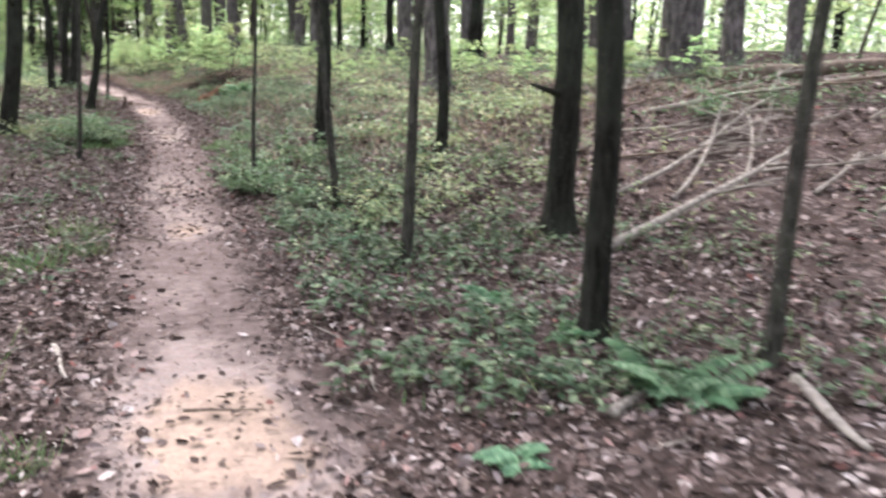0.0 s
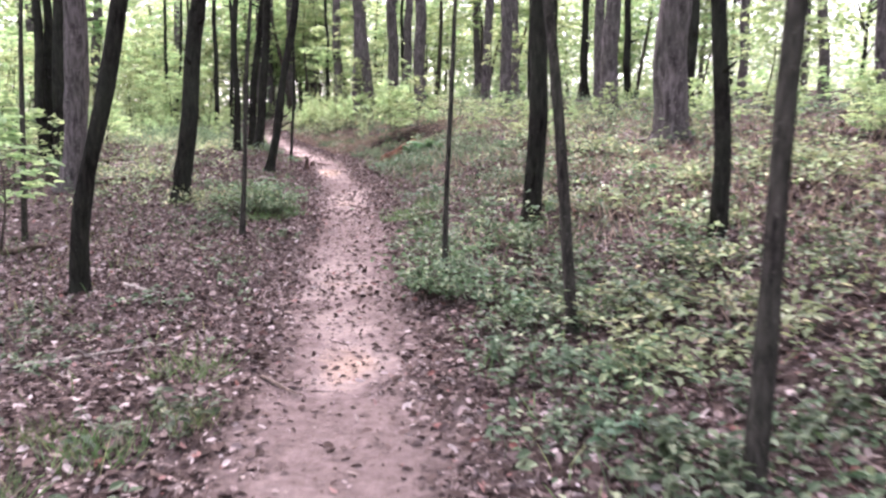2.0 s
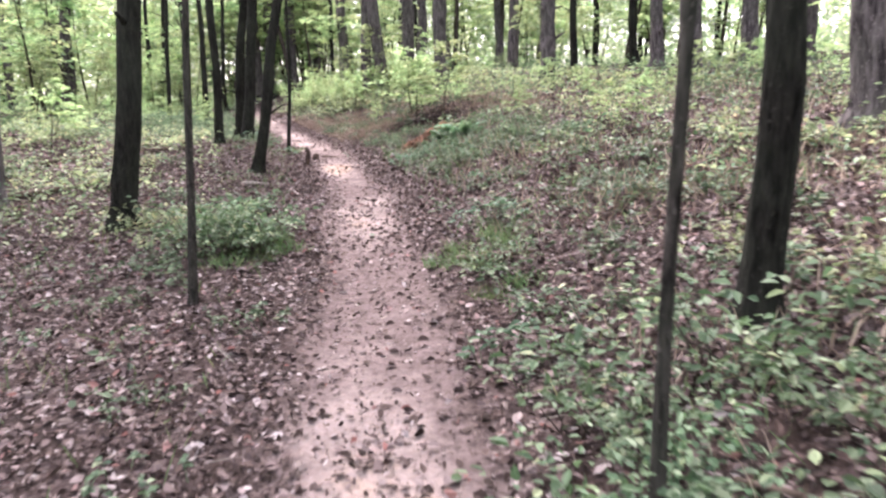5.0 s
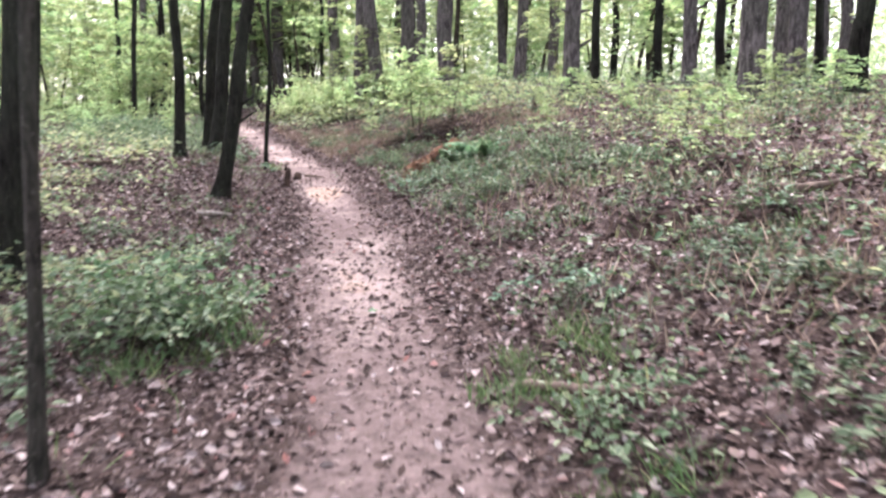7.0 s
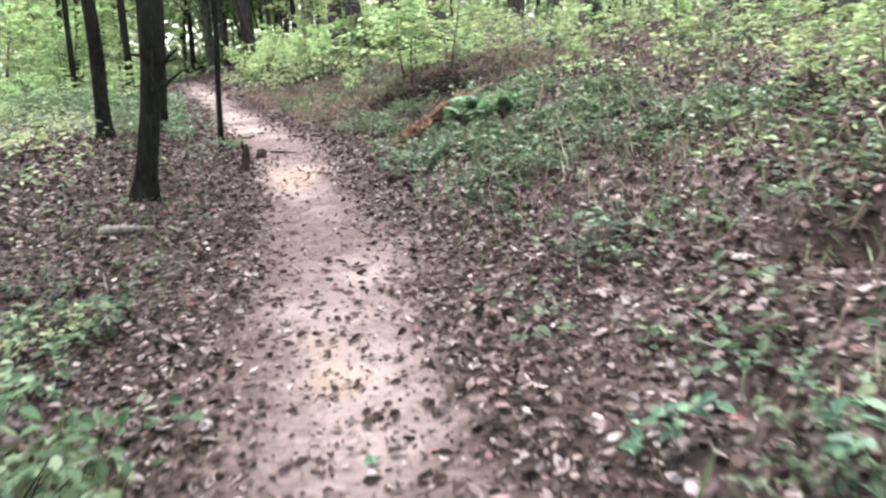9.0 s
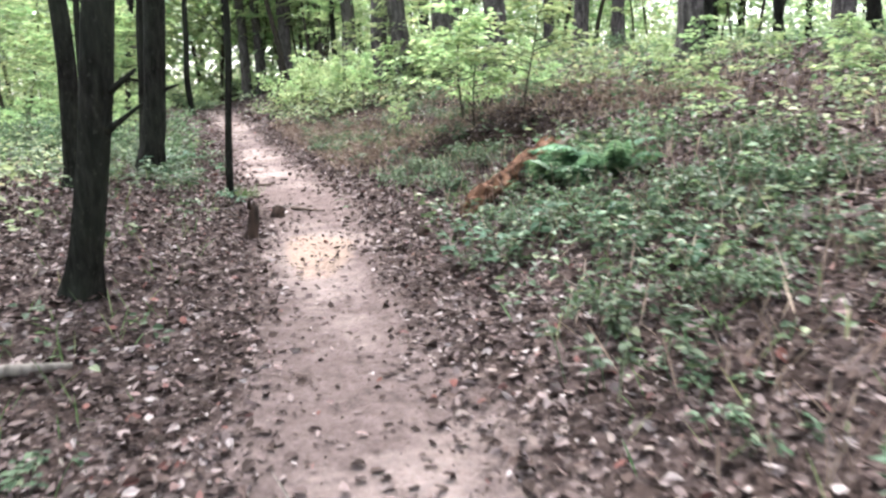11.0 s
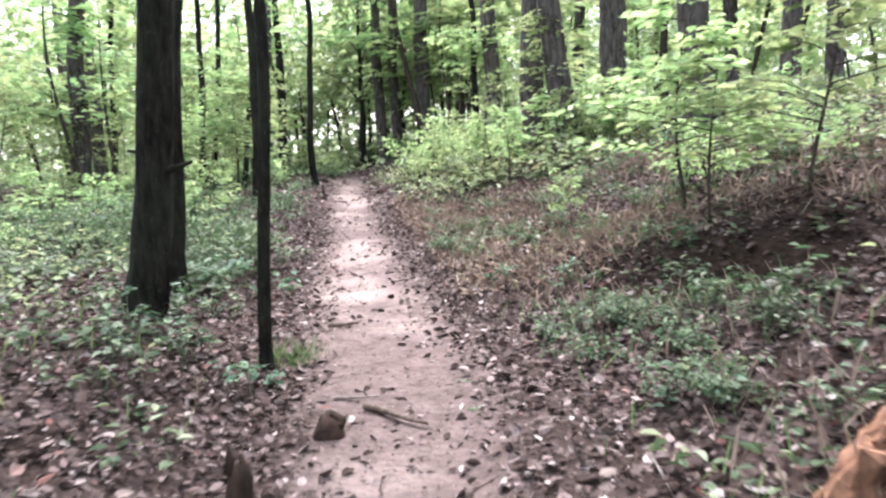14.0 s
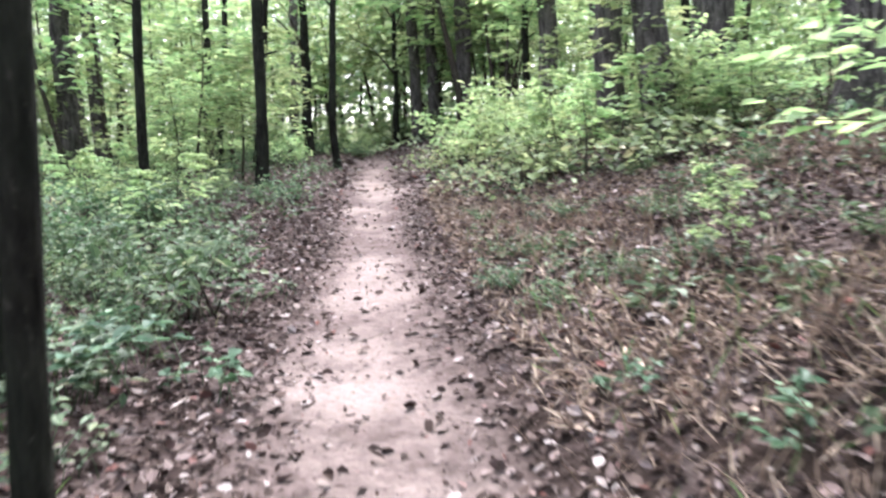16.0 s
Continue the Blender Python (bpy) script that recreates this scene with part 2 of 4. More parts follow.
YOUNG_BARK = bark("young_bark", (0.012, 0.0105, 0.0095), (0.06, 0.053, 0.047), 34, 0.012)
TWIG = bark("twig_bark", (0.02, 0.016, 0.013), (0.08, 0.066, 0.055), 60, 0.004)
PALE_WOOD = deadwood("weathered_dead_wood", (0.09, 0.075, 0.065), (0.3, 0.26, 0.235))
BROWN_WOOD = deadwood("damp_dead_wood", (0.045, 0.032, 0.025), (0.15, 0.11, 0.09))
ROTTEN = deadwood("rotten_orange_wood", (0.035, 0.016, 0.011), (0.27, 0.137, 0.084))
STUMP_WOOD = deadwood("dark_stump_wood", (0.012, 0.008, 0.006), (0.06, 0.036, 0.027))


# ---- mesh helpers ----
def mesh_of(name, verts, quads, mat, flat=True):
    """A mesh of quads (a repeated last index makes a triangle)."""
    verts, quads = np.asarray(verts, np.float32), np.asarray(quads, np.int32)
    me = bpy.data.meshes.new(name)
    me.vertices.add(len(verts))
    me.vertices.foreach_set("co", verts.ravel())
    me.loops.add(quads.size)
    me.loops.foreach_set("vertex_index", quads.ravel())
    me.polygons.add(len(quads))
    me.polygons.foreach_set("loop_start", np.arange(0, quads.size, 4, dtype=np.int32))
    me.polygons.foreach_set("use_smooth", np.full(len(quads), not flat))
    me.update(calc_edges=True)
    me.materials.append(mat)
    return me


def joined(pieces):
    vs, fs, n = [], [], 0
    for v, f in pieces:
        vs.append(v)
        fs.append(np.asarray(f) + n)
        n += len(v)
    return np.concatenate(vs), np.concatenate(fs)


def unit(v):
    return v / np.maximum(np.linalg.norm(v, axis=-1, keepdims=True), 1e-9)


def leaves(at, way, up, length, width, fold=0.25, droop=0.15):
    """Leaf blades, folded along the midrib: base points, directions, upper sides and sizes."""
    n = len(at)
    way = unit(way)
    side = unit(np.cross(way, up))
    top = np.cross(side, way)
    length, width = (np.broadcast_to(np.asarray(a, float), n)[:, None] for a in (length, width))
    fold, droop = (np.broadcast_to(np.asarray(a, float), n)[:, None] for a in (fold, droop))
    tip = at + way * length - top * droop * length
    pts = [at]
    for s in (1, -1):
        pts += [at + way * length * 0.33 + side * s * width * 0.5 + top * fold * width * 0.6,
                at + way * length * 0.7 + side * s * width * 0.38 + top * (fold * width * 0.5 - droop * length * 0.4)]
    pts.append(tip)
    v = np.stack(pts, 1).reshape(-1, 3)
    b = 6 * np.arange(n)[:, None]
    return v, np.concatenate([b + [[0, 1, 2, 5]], b + [[0, 5, 4, 3]]])


def chips(at, way, up, length, width):
    """Simple far leaves of four points."""
    n = len(at)
    way = unit(way)
    side = unit(np.cross(way, up))
    length, width = (np.broadcast_to(np.asarray(a, float), n)[:, None] for a in (length, width))
    v = np.stack([at, at + way * length * 0.45 + side * width * 0.5, at + way * length, at + way * length * 0.5 - side * width * 0.5], 1).reshape(-1, 3)
    return v, 4 * np.arange(n)[:, None] + [[0, 1, 2, 3]]


def tube(points, radii, sides=6, rough=0.0, g=None):
    """A closed tapering tube along points."""
    points, radii = np.asarray(points, float), np.asarray(radii, float)
    t = unit(np.gradient(points, axis=0))
    ref = np.where(np.abs(t[:, 2:]) < 0.9, [[0, 0, 1.0]], [[1.0, 0, 0]])
    a = unit(np.cross(t, ref))
    for k in range(1, len(a)):
        if a[k] @ a[k - 1] < 0:
            a[k] = -a[k]
    b = np.cross(t, a)
    ang = np.linspace(0, 2 * np.pi, sides, endpoint=False)
    rad = radii[:, None] * np.ones(sides)
    if rough and g is not None:
        rad = rad * (1 + rough * (g.random(rad.shape) - 0.5))
    v = points[:, None] + rad[..., None] * (np.cos(ang)[None, :, None] * a[:, None] + np.sin(ang)[None, :, None] * b[:, None])
    n = len(points)
    v = np.concatenate([v.reshape(-1, 3), points[:1], points[-1:]])
    f = []
    for k in range(n - 1):
        for s in range(sides):
            e = (s + 1) % sides
            f.append((k * sides + s, k * sides + e, (k + 1) * sides + e, (k + 1) * sides + s))
    for s in range(0, sides, 2):
        f.append((n * sides, (s + 2) % sides, (s + 1) % sides, s))
        m = (n - 1) * sides
        f.append((n * sides + 1, m + s, m + (s + 1) % sides, m + (s + 2) % sides))
    return v, np.array(f)


def thing(name, at, label, category, group="", kind="", turn=0.0, size=1.0):
    ob = new(name)
    ob.empty_display_size = 0.1
    ob.matrix_basis = Matrix.Translation(at) @ Matrix.Rotation(turn, 4, "Z")
    ob.scale = (size,) * 3
    return tagged(ob, label, category, group, kind)


def part(name, me, parent, label=""):
    ob = new(name, me)
    ob.parent = parent
    return tagged(ob, label, kind="stuff" if name in ("foliage", "stalk", "stem", "frond", "blade", "limb", "crown") else "")


def on_ground(x, y, sink=0.0):
    return (float(x), float(y), float(ground(x, y)) - sink)


# ---- ground ----
def spread(lo, hi, step, far):
    mid = np.arange(lo, hi + step / 2, step)
    out = step * 1.35 ** np.arange(1, 40)
    out = np.cumsum(out)
    out = out[out < far]
    return np.concatenate([lo - out[::-1], mid, hi + out])


def build_ground():
    xs, ys = spread(-23, 9, 0.14, 900), spread(-3, 44, 0.14, 900)
    X, Y = np.meshgrid(xs, ys)
    x, y = X.ravel(), Y.ravel()
    u, _ = across(x, y)
    z = ground(x, y)
    hw = 0.34 + 0.07 * np.sin(0.9 * y) + 0.05 * np.sin(2.3 * y + 1) - 0.08 * smooth(24, 30, y)
    shift = 0.06 * np.sin(1.4 * y + 0.5)
    bare = (1 - smooth(hw - 0.3, hw + 0.5, np.abs(u + shift))) * (1 - smooth(36, 40, y))
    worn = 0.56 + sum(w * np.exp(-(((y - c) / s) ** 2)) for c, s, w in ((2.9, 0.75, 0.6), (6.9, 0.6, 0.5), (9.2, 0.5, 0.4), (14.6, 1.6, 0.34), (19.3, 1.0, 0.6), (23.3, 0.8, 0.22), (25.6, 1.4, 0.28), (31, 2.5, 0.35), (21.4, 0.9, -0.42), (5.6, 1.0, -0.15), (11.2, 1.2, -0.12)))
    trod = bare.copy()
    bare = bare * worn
    z = z - 0.03 * bare
    # darker colour in the hollows of the bank
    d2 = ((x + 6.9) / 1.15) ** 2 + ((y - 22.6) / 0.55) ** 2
    hollow_tone = np.clip(1.5 * np.exp(-d2) + sum(1.3 * np.exp(-(((x - hx) / sx) ** 2) - ((y - hy) / sy) ** 2) for hx, hy, sx, sy, deep in HOLLOWS), 0, 1)
    n, m = len(xs), len(ys)
    i = (np.arange(m - 1)[:, None] * n + np.arange(n - 1)).ravel()
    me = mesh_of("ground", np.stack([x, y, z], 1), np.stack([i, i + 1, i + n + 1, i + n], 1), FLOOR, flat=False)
    for key, value in (("bare", bare), ("trod", trod), ("hollow_tone", hollow_tone)):
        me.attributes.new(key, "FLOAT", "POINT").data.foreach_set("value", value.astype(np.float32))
    tagged(new("ground", me), "brown leaf-strewn forest floor with a worn pinkish dirt footpath", "ground", kind="structure")


build_ground()


# ---- trees ----
def trunk(name, h, r, lx, ly, mat, seed, sides=12, flare=0.7):
    """A tapering trunk with a root flare that leans by lx, ly metres a metre; its mesh and its axis."""
    g = np.random.default_rng(seed)
    z = np.concatenate([[-0.35, -0.1, 0.05, 0.15, 0.3, 0.55], np.linspace(0.8, 4.5, 11), np.linspace(5.2, h, 8)])
    wob = g.uniform(0.25, 0.6) * min(max(r, 0.045), 0.1)
    ph = g.uniform(0, 6.28, 4)
    lift = np.minimum(z, 5) + 0.35 * np.maximum(z - 5, 0)
    bend = wob * (np.sin(z * 1.1 + ph[0]) + 0.5 * np.sin(2.7 * z + ph[1]))
    sway = wob * np.sin(z * 1.3 + ph[2])
    chord = np.interp(z, (0, 2.6), (0, 1))
    low = np.argmin(abs(z - 0.05))
    top = np.argmin(abs(z - 2.65))
    cx = lx * lift + bend - bend[low] - chord * (bend[top] - bend[low])
    cy = ly * lift + sway - sway[low] - chord * (sway[top] - sway[low])
    rad = r * (1 - 0.78 * np.clip(z, 0, h) / h) + flare * r * np.exp(-np.maximum(z, -0.1) / 0.16)
    ang = np.linspace(0, 2 * np.pi, sides, endpoint=False)
    lobes = 1 + 0.05 * np.sin(3 * ang + ph[3])[None] + 0.22 * np.exp(-np.maximum(z, 0) / 0.2)[:, None] * np.sin(4 * ang + ph[1])[None]
    lobes = lobes * (1 + 0.12 * (g.random((len(z), sides)) - 0.5) + 0.1 * (g.random((len(z), 1)) - 0.5))
    R = rad[:, None] * lobes
    v = np.stack([cx[:, None] + R * np.cos(ang), cy[:, None] + R * np.sin(ang), z[:, None] + 0 * R], -1).reshape(-1, 3)
    v = np.concatenate([v, [[cx[-1], cy[-1], h + r * 0.2]]])
    f = []
    for k in range(len(z) - 1):
        for s in range(sides):
            e = (s + 1) % sides
            f.append((k * sides + s, k * sides + e, (k + 1) * sides + e, (k + 1) * sides + s))
    m = (len(z) - 1) * sides
    for s in range(0, sides, 2):
        f.append((len(v) - 1, m + s, m + (s + 1) % sides, m + (s + 2) % sides))
    return mesh_of(name, v, np.array(f), mat, flat=False), np.stack([cx, cy, z], 1)


def crown_mesh(seed, needles, wide, tall, clumps, each, leaf):
    """A crown round its own foot: sprays of leaves on boughs, with gaps; and the boughs."""
    g = np.random.default_rng(seed)
    a, q = g.uniform(0, 6.28, clumps), np.sqrt(g.uniform(0.05, 1, clumps))
    hz = g.uniform(0, 1, clumps)
    reach = wide * q * (1.05 - 0.75 * hz ** 1.5) * (0.45 + 0.55 * np.minimum(hz * 4, 1))
    c = np.stack([reach * np.cos(a), reach * np.sin(a), tall * hz], 1)
    at = np.repeat(c, each, 0)
    n = len(at)
    ra, rr = g.uniform(0, 6.28, n), np.sqrt(g.random(n)) * (0.45 if needles else 0.7)
    at = at + np.stack([rr * np.cos(ra), rr * np.sin(ra), g.normal(0, 0.3 if needles else 0.16, n)], 1)
    way = g.normal(0, 1, (n, 3)) * [1, 1, 0.45 if not needles else 0.9]
    up = g.normal(0, 0.45, (n, 3)) + [0, 0, 1]
    leaf_v = chips(at, way, up, g.uniform(0.7, 1.3, n) * leaf, g.uniform(0.7, 1.2, n) * leaf * (0.14 if needles else 0.62))
    crown = mesh_of("crown", *leaf_v, NEEDLES if needles else CANOPY)
    tubes = []
    for k in range(0, clumps, 3):
        root = np.array([0, 0, c[k, 2] - 0.45 * reach[k] - 0.2])
        mid = (root + c[k]) / 2 + [0, 0, 0.12 * reach[k]]
        tubes.append(tube([root, mid, c[k]], [0.05, 0.03, 0.008], 4))
    return crown, mesh_of("limb", *joined(tubes), TWIG, flat=False)


CROWNS = [crown_mesh(100 + k, False, 3.0 + 0.3 * k, 7.0, 44, 20, 0.24) for k in range(4)]
PINE_CROWNS = [crown_mesh(200 + k, True, 2.4, 6.5, 38, 20, 0.4) for k in range(3)]
SAPLING_CROWNS = [crown_mesh(300 + k, False, 1.1 + 0.2 * k, 3.0, 18, 26, 0.15) for k in range(3)]
counter = iter(range(10000))


def tree(kind, x, y, r, lx, ly, h, crowns, low, mat, label, category, size=1.0):
    k = next(counter)
    g = random.Random(k)
    ob = thing(kind, on_ground(x, y), label, category, "trees of the wood")
    me, axis = trunk("trunk", h, r, lx, ly, mat, 500 + k, sides=14 if r > 0.08 else 10, flare=0.3 if r > 0.05 else 0.2)
    bole = part("trunk", me, ob)
    if 0.05 < r < 0.2:
        for j in range(g.randrange(2, 5)):
            q = g.uniform(0.8, 4.5)
            c = np.array([np.interp(q, axis[:, 2], axis[:, n]) for n in range(3)])
            a, l = g.uniform(0, 6.28), g.uniform(0.05, 0.22) + 0.4 * r
            d = np.array([math.cos(a), math.sin(a), g.uniform(0.1, 0.7)])
            stub = part("dead_stub", mesh_of("dead_stub", *tube([c, c + d * (0.5 * l + r * 0.6), c + d * (l + r)], [0.3 * r, 0.2 * r, 0.1 * r], 6, 0.3, np.random.default_rng(k + j)), mat, flat=False), bole)
    crown, boughs = crowns[k % len(crowns)]
    foot = axis[np.argmin(abs(axis[:, 2] - low))]
    for name, data in (("limb", boughs), ("crown", crown)):
        o = part(name, data, ob)
        o.location = foot
        o.rotation_euler = (0, 0, g.uniform(0, 6.28))
        s = g.uniform(0.85, 1.2) * size * (0.6 if 19 < y < 48 and -26 < x < -3 else 1)
        o.scale = (s, s, s * (h - low) / 6.5)
    return ob


def pine(x, y, r, lx, ly):
    return tree("pine_tree", x, y, r, lx, ly, 20, PINE_CROWNS, 13.0, PINE_BARK, "tall straight pine with plated grey-brown bark", "tree")


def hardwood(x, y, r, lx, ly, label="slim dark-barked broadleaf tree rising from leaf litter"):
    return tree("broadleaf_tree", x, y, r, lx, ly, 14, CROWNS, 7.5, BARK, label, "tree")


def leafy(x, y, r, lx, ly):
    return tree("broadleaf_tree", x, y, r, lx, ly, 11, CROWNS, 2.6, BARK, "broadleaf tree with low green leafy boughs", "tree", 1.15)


def sapling(x, y, r, lx, ly, label="thin bare-stemmed sapling with a dull grey stem"):
    return tree("sapling", x, y, r, lx, ly, 7.5, SAPLING_CROWNS, 4.6, BARK if "dark" in label else YOUNG_BARK, label, "sapling")


hardwood(-8.19, 13.95, 0.155, 0.105, 0.031)
hardwood(-5.83, 8.58, 0.086, 0.183, 0.043)
sapling(-5.6, 11.32, 0.032, 0.055, 0.009)
hardwood(-1.74, 10.35, 0.099, 0.006, 0.003)
sapling(-1.1, 7.5, 0.042, -0.115, -0.035)
sapling(-0.29, 5.55, 0.046, 0.031, 0.015)
sapling(-2.27, 8.72, 0.025, 0.021, 0.001)
hardwood(1.01, 6.3, 0.125, -0.037, 0.000)
hardwood(-0.05, 9.05, 0.07, -0.047, 0.001)
hardwood(0.86, 3.92, 0.079, -0.059, 0.000)
sapling(1.66, 3.48, 0.045, 0.024, 0.000)
pine(-10.92, 14.77, 0.190, 0.053, 0.011)
hardwood(-13.39, 17.16, 0.159, 0.057, 0.012)
sapling(-9.04, 11.38, 0.042, 0.042, 0.008)
hardwood(-13.65, 17.05, 0.119, -0.003, -0.001)
pine(-10.75, 14.31, 0.201, 0.088, 0.024)
hardwood(-13.66, 17.33, 0.115, 0.002, 0.001)
pine(-0.14, 14.19, 0.242, -0.008, -0.002)
pine(3.09, 36.82, 0.221, -0.048, -0.011)
pine(6.72, 34.89, 0.221, -0.081, -0.019)
hardwood(-2.40, 31.81, 0.097, -0.026, -0.006)
pine(-22.81, 30.32, 0.220, 0.032, 0.007)
hardwood(-4.07, 29.01, 0.115, -0.015, -0.004)
pine(3.99, 12.98, 0.341, -0.054, 0.000)
pine(5.87, 15.57, 0.221, -0.045, 0.000)
pine(8.98, 19.82, 0.222, -0.007, 0.000)
pine(5.80, 24.64, 0.221, -0.080, 0.001)
pine(1.52, 34.79, 0.220, -0.051, 0.000)
hardwood(-10.42, 19.9, 0.090, -0.008, -0.001)
hardwood(-11.16, 21.98, 0.11, 0.089, 0.024)
hardwood(-8.32, 17.5, 0.092, 0.174, 0.041)
sapling(-9.5, 21.14, 0.042, 0.04, -0.005, "thin dark leaning sapling beside the footpath")
hardwood(-10.5, 21.15, 0.125, 0.09, 0.045)
pine(-7.98, 28.68, 0.228, -0.017, -0.004)
pine(-9.66, 30.74, 0.221, -0.001, -0.000)
pine(-11.02, 37.44, 0.221, -0.003, -0.001)
pine(-4.54, 26.12, 0.191, 0.003, 0.001)
pine(-5.98, 38.60, 0.220, -0.024, -0.006)
pine(-8.84, 43.43, 0.208, -0.014, -0.003)
pine(-1.72, 29.19, 0.188, -0.043, -0.010)
pine(-1.25, 22.70, 0.225, 0.006, 0.001)
hardwood(-0.71, 31.11, 0.141, -0.060, -0.014)
pine(0.67, 28.83, 0.220, 0.009, 0.002)
hardwood(0.85, 24.34, 0.178, -0.000, -0.000)
pine(4.17, 38.27, 0.221, -0.016, -0.004)
hardwood(-3.66, 33.13, 0.115, -0.014, -0.003)
hardwood(-2.26, 32.42, 0.101, -0.054, -0.012)
hardwood(1.29, 29.05, 0.104, -0.054, -0.013)
hardwood(-16.33, 27.03, 0.070, 0.027, 0.006)
pine(-10.84, 30.05, 0.192, -0.005, -0.001)
pine(-10.04, 29.26, 0.201, -0.101, -0.030)
pine(-14.02, 44.06, 0.220, 0.021, 0.006)
pine(-6.96, 35.97, 0.220, 0.015, 0.004)
pine(-27.48, 43.26, 0.220, 0.061, 0.018)
hardwood(-19.93, 32.97, 0.077, 0.130, 0.038)
pine(-21.74, 43.14, 0.222, 0.001, 0.000)
pine(-21.20, 43.46, 0.222, -0.004, -0.002)
pine(-19.50, 42.70, 0.300, -0.011, -0.006)
pine(-20.11, 47.03, 0.221, 0.013, 0.007)
hardwood(-14.69, 36.35, 0.092, -0.000, -0.000)
pine(-13.91, 35.56, 0.221, -0.003, -0.002)
pine(-14.86, 42.27, 0.221, -0.014, -0.008)
hardwood(-11.49, 38.12, 0.098, -0.014, -0.008)
hardwood(-16.83, 29.82, 0.106, 0.020, 0.011)
hardwood(-18.50, 34.14, 0.092, 0.000, 0.000)
pine(-26.30, 33.80, 0.221, -0.022, -0.012)
pine(-31.90, 37.13, 0.220, -0.021, -0.012)
hardwood(-20.13, 32.12, 0.074, 0.078, 0.043)
hardwood(-21.02, 32.67, 0.091, 0.034, 0.019)
hardwood(-27.46, 35.16, 0.103, 0.059, 0.033)

# the wood goes on behind and beside
g = random.Random(5)
taken = []
for k in range(1800):
    a, d = g.uniform(0, 6.28), 14 + 56 * g.random() ** 0.6
    x, y = -6 + d * math.cos(a), 15 + d * math.sin(a)
    u = float(across(x, y)[0])
    ahead = y > 18 + 0.45 * abs(x + 12)
    if (abs(u) < 1.6 and y < 42) or len(taken) >= 235 or (ahead and (x + 6) ** 2 + (y - 15) ** 2 < 29 ** 2) or (-16 < x < 8 and 0 < y < 32):
        continue
    if -34 < x < -6 and 34 < y < 66 and g.random() < 0.6:
        continue
    if not ahead and g.random() < 0.55:
        continue
    if any((x - p) ** 2 + (y - q) ** 2 < 3 for p, q in taken):
        continue
    taken.append((x, y))
    (pine if g.random() < 0.3 else leafy)(x, y, g.uniform(0.07, 0.22), g.gauss(0, 0.03), g.gauss(0, 0.03))


# ---- understory ----
def young_tree(seed, h, sprays, each, leaf, wide, mat=UNDER, bare=0.28):
    """A young broadleaf with flat layered sprays: stem, twigs and leaves."""
    g = np.random.default_rng(seed)
    z = np.linspace(0, h, 9)
    ph = g.uniform(0, 6.28, 2)
    stem = np.stack([0.05 * h * (np.sin(z / h * 3 + ph[0]) - np.sin(ph[0])), 0.05 * h * (np.sin(z / h * 4 + ph[1]) - np.sin(ph[1])), z], 1)
    stem[0, 2] = -0.15
    tubes = [tube(stem, np.linspace(0.011 * h, 0.003, 9), 6)]
    at, way = [], []
    for k in range(sprays):
        zz = h * (bare + (1 - bare) * (k + g.random()) / sprays)
        root = np.array([np.interp(zz, z, stem[:, c]) for c in range(3)])
        a, L = g.uniform(0, 6.28), wide * (1.1 - 0.75 * zz / h) * g.uniform(0.6, 1.15)
        d = np.array([np.cos(a), np.sin(a), 0])
        pts = [root + d * L * s + [0, 0, L * (0.35 * s - 0.2 * s * s)] for s in (0, 0.5, 1)]
        tubes.append(tube(pts, [0.008, 0.005, 0.002], 3))
        s = g.uniform(0.25, 1.08, each)
        side = np.array([-d[1], d[0], 0])
        w = g.uniform(-0.45, 0.45, each) * L * np.sqrt(s)
        p = root + np.outer(s * L, d) + np.outer(w, side)
        p[:, 2] += L * (0.35 * s - 0.2 * s * s) + g.normal(0, 0.035, each)
        at.append(p)
        way.append(d * 0.7 + np.outer(np.sign(w), side) * 0.6 + g.normal(0, 0.35, (each, 3)) * [1, 1, 0.4])
    at, way = np.concatenate(at), np.concatenate(way)
    n = len(at)
    up = g.normal(0, 0.28, (n, 3)) + [0, 0, 1]
    lv = leaves(at, way, up, g.uniform(0.7, 1.3, n) * leaf, g.uniform(0.45, 0.65, n) * leaf)
    return mesh_of("stem", *joined(tubes), TWIG, flat=False), mesh_of("foliage", *lv, mat)


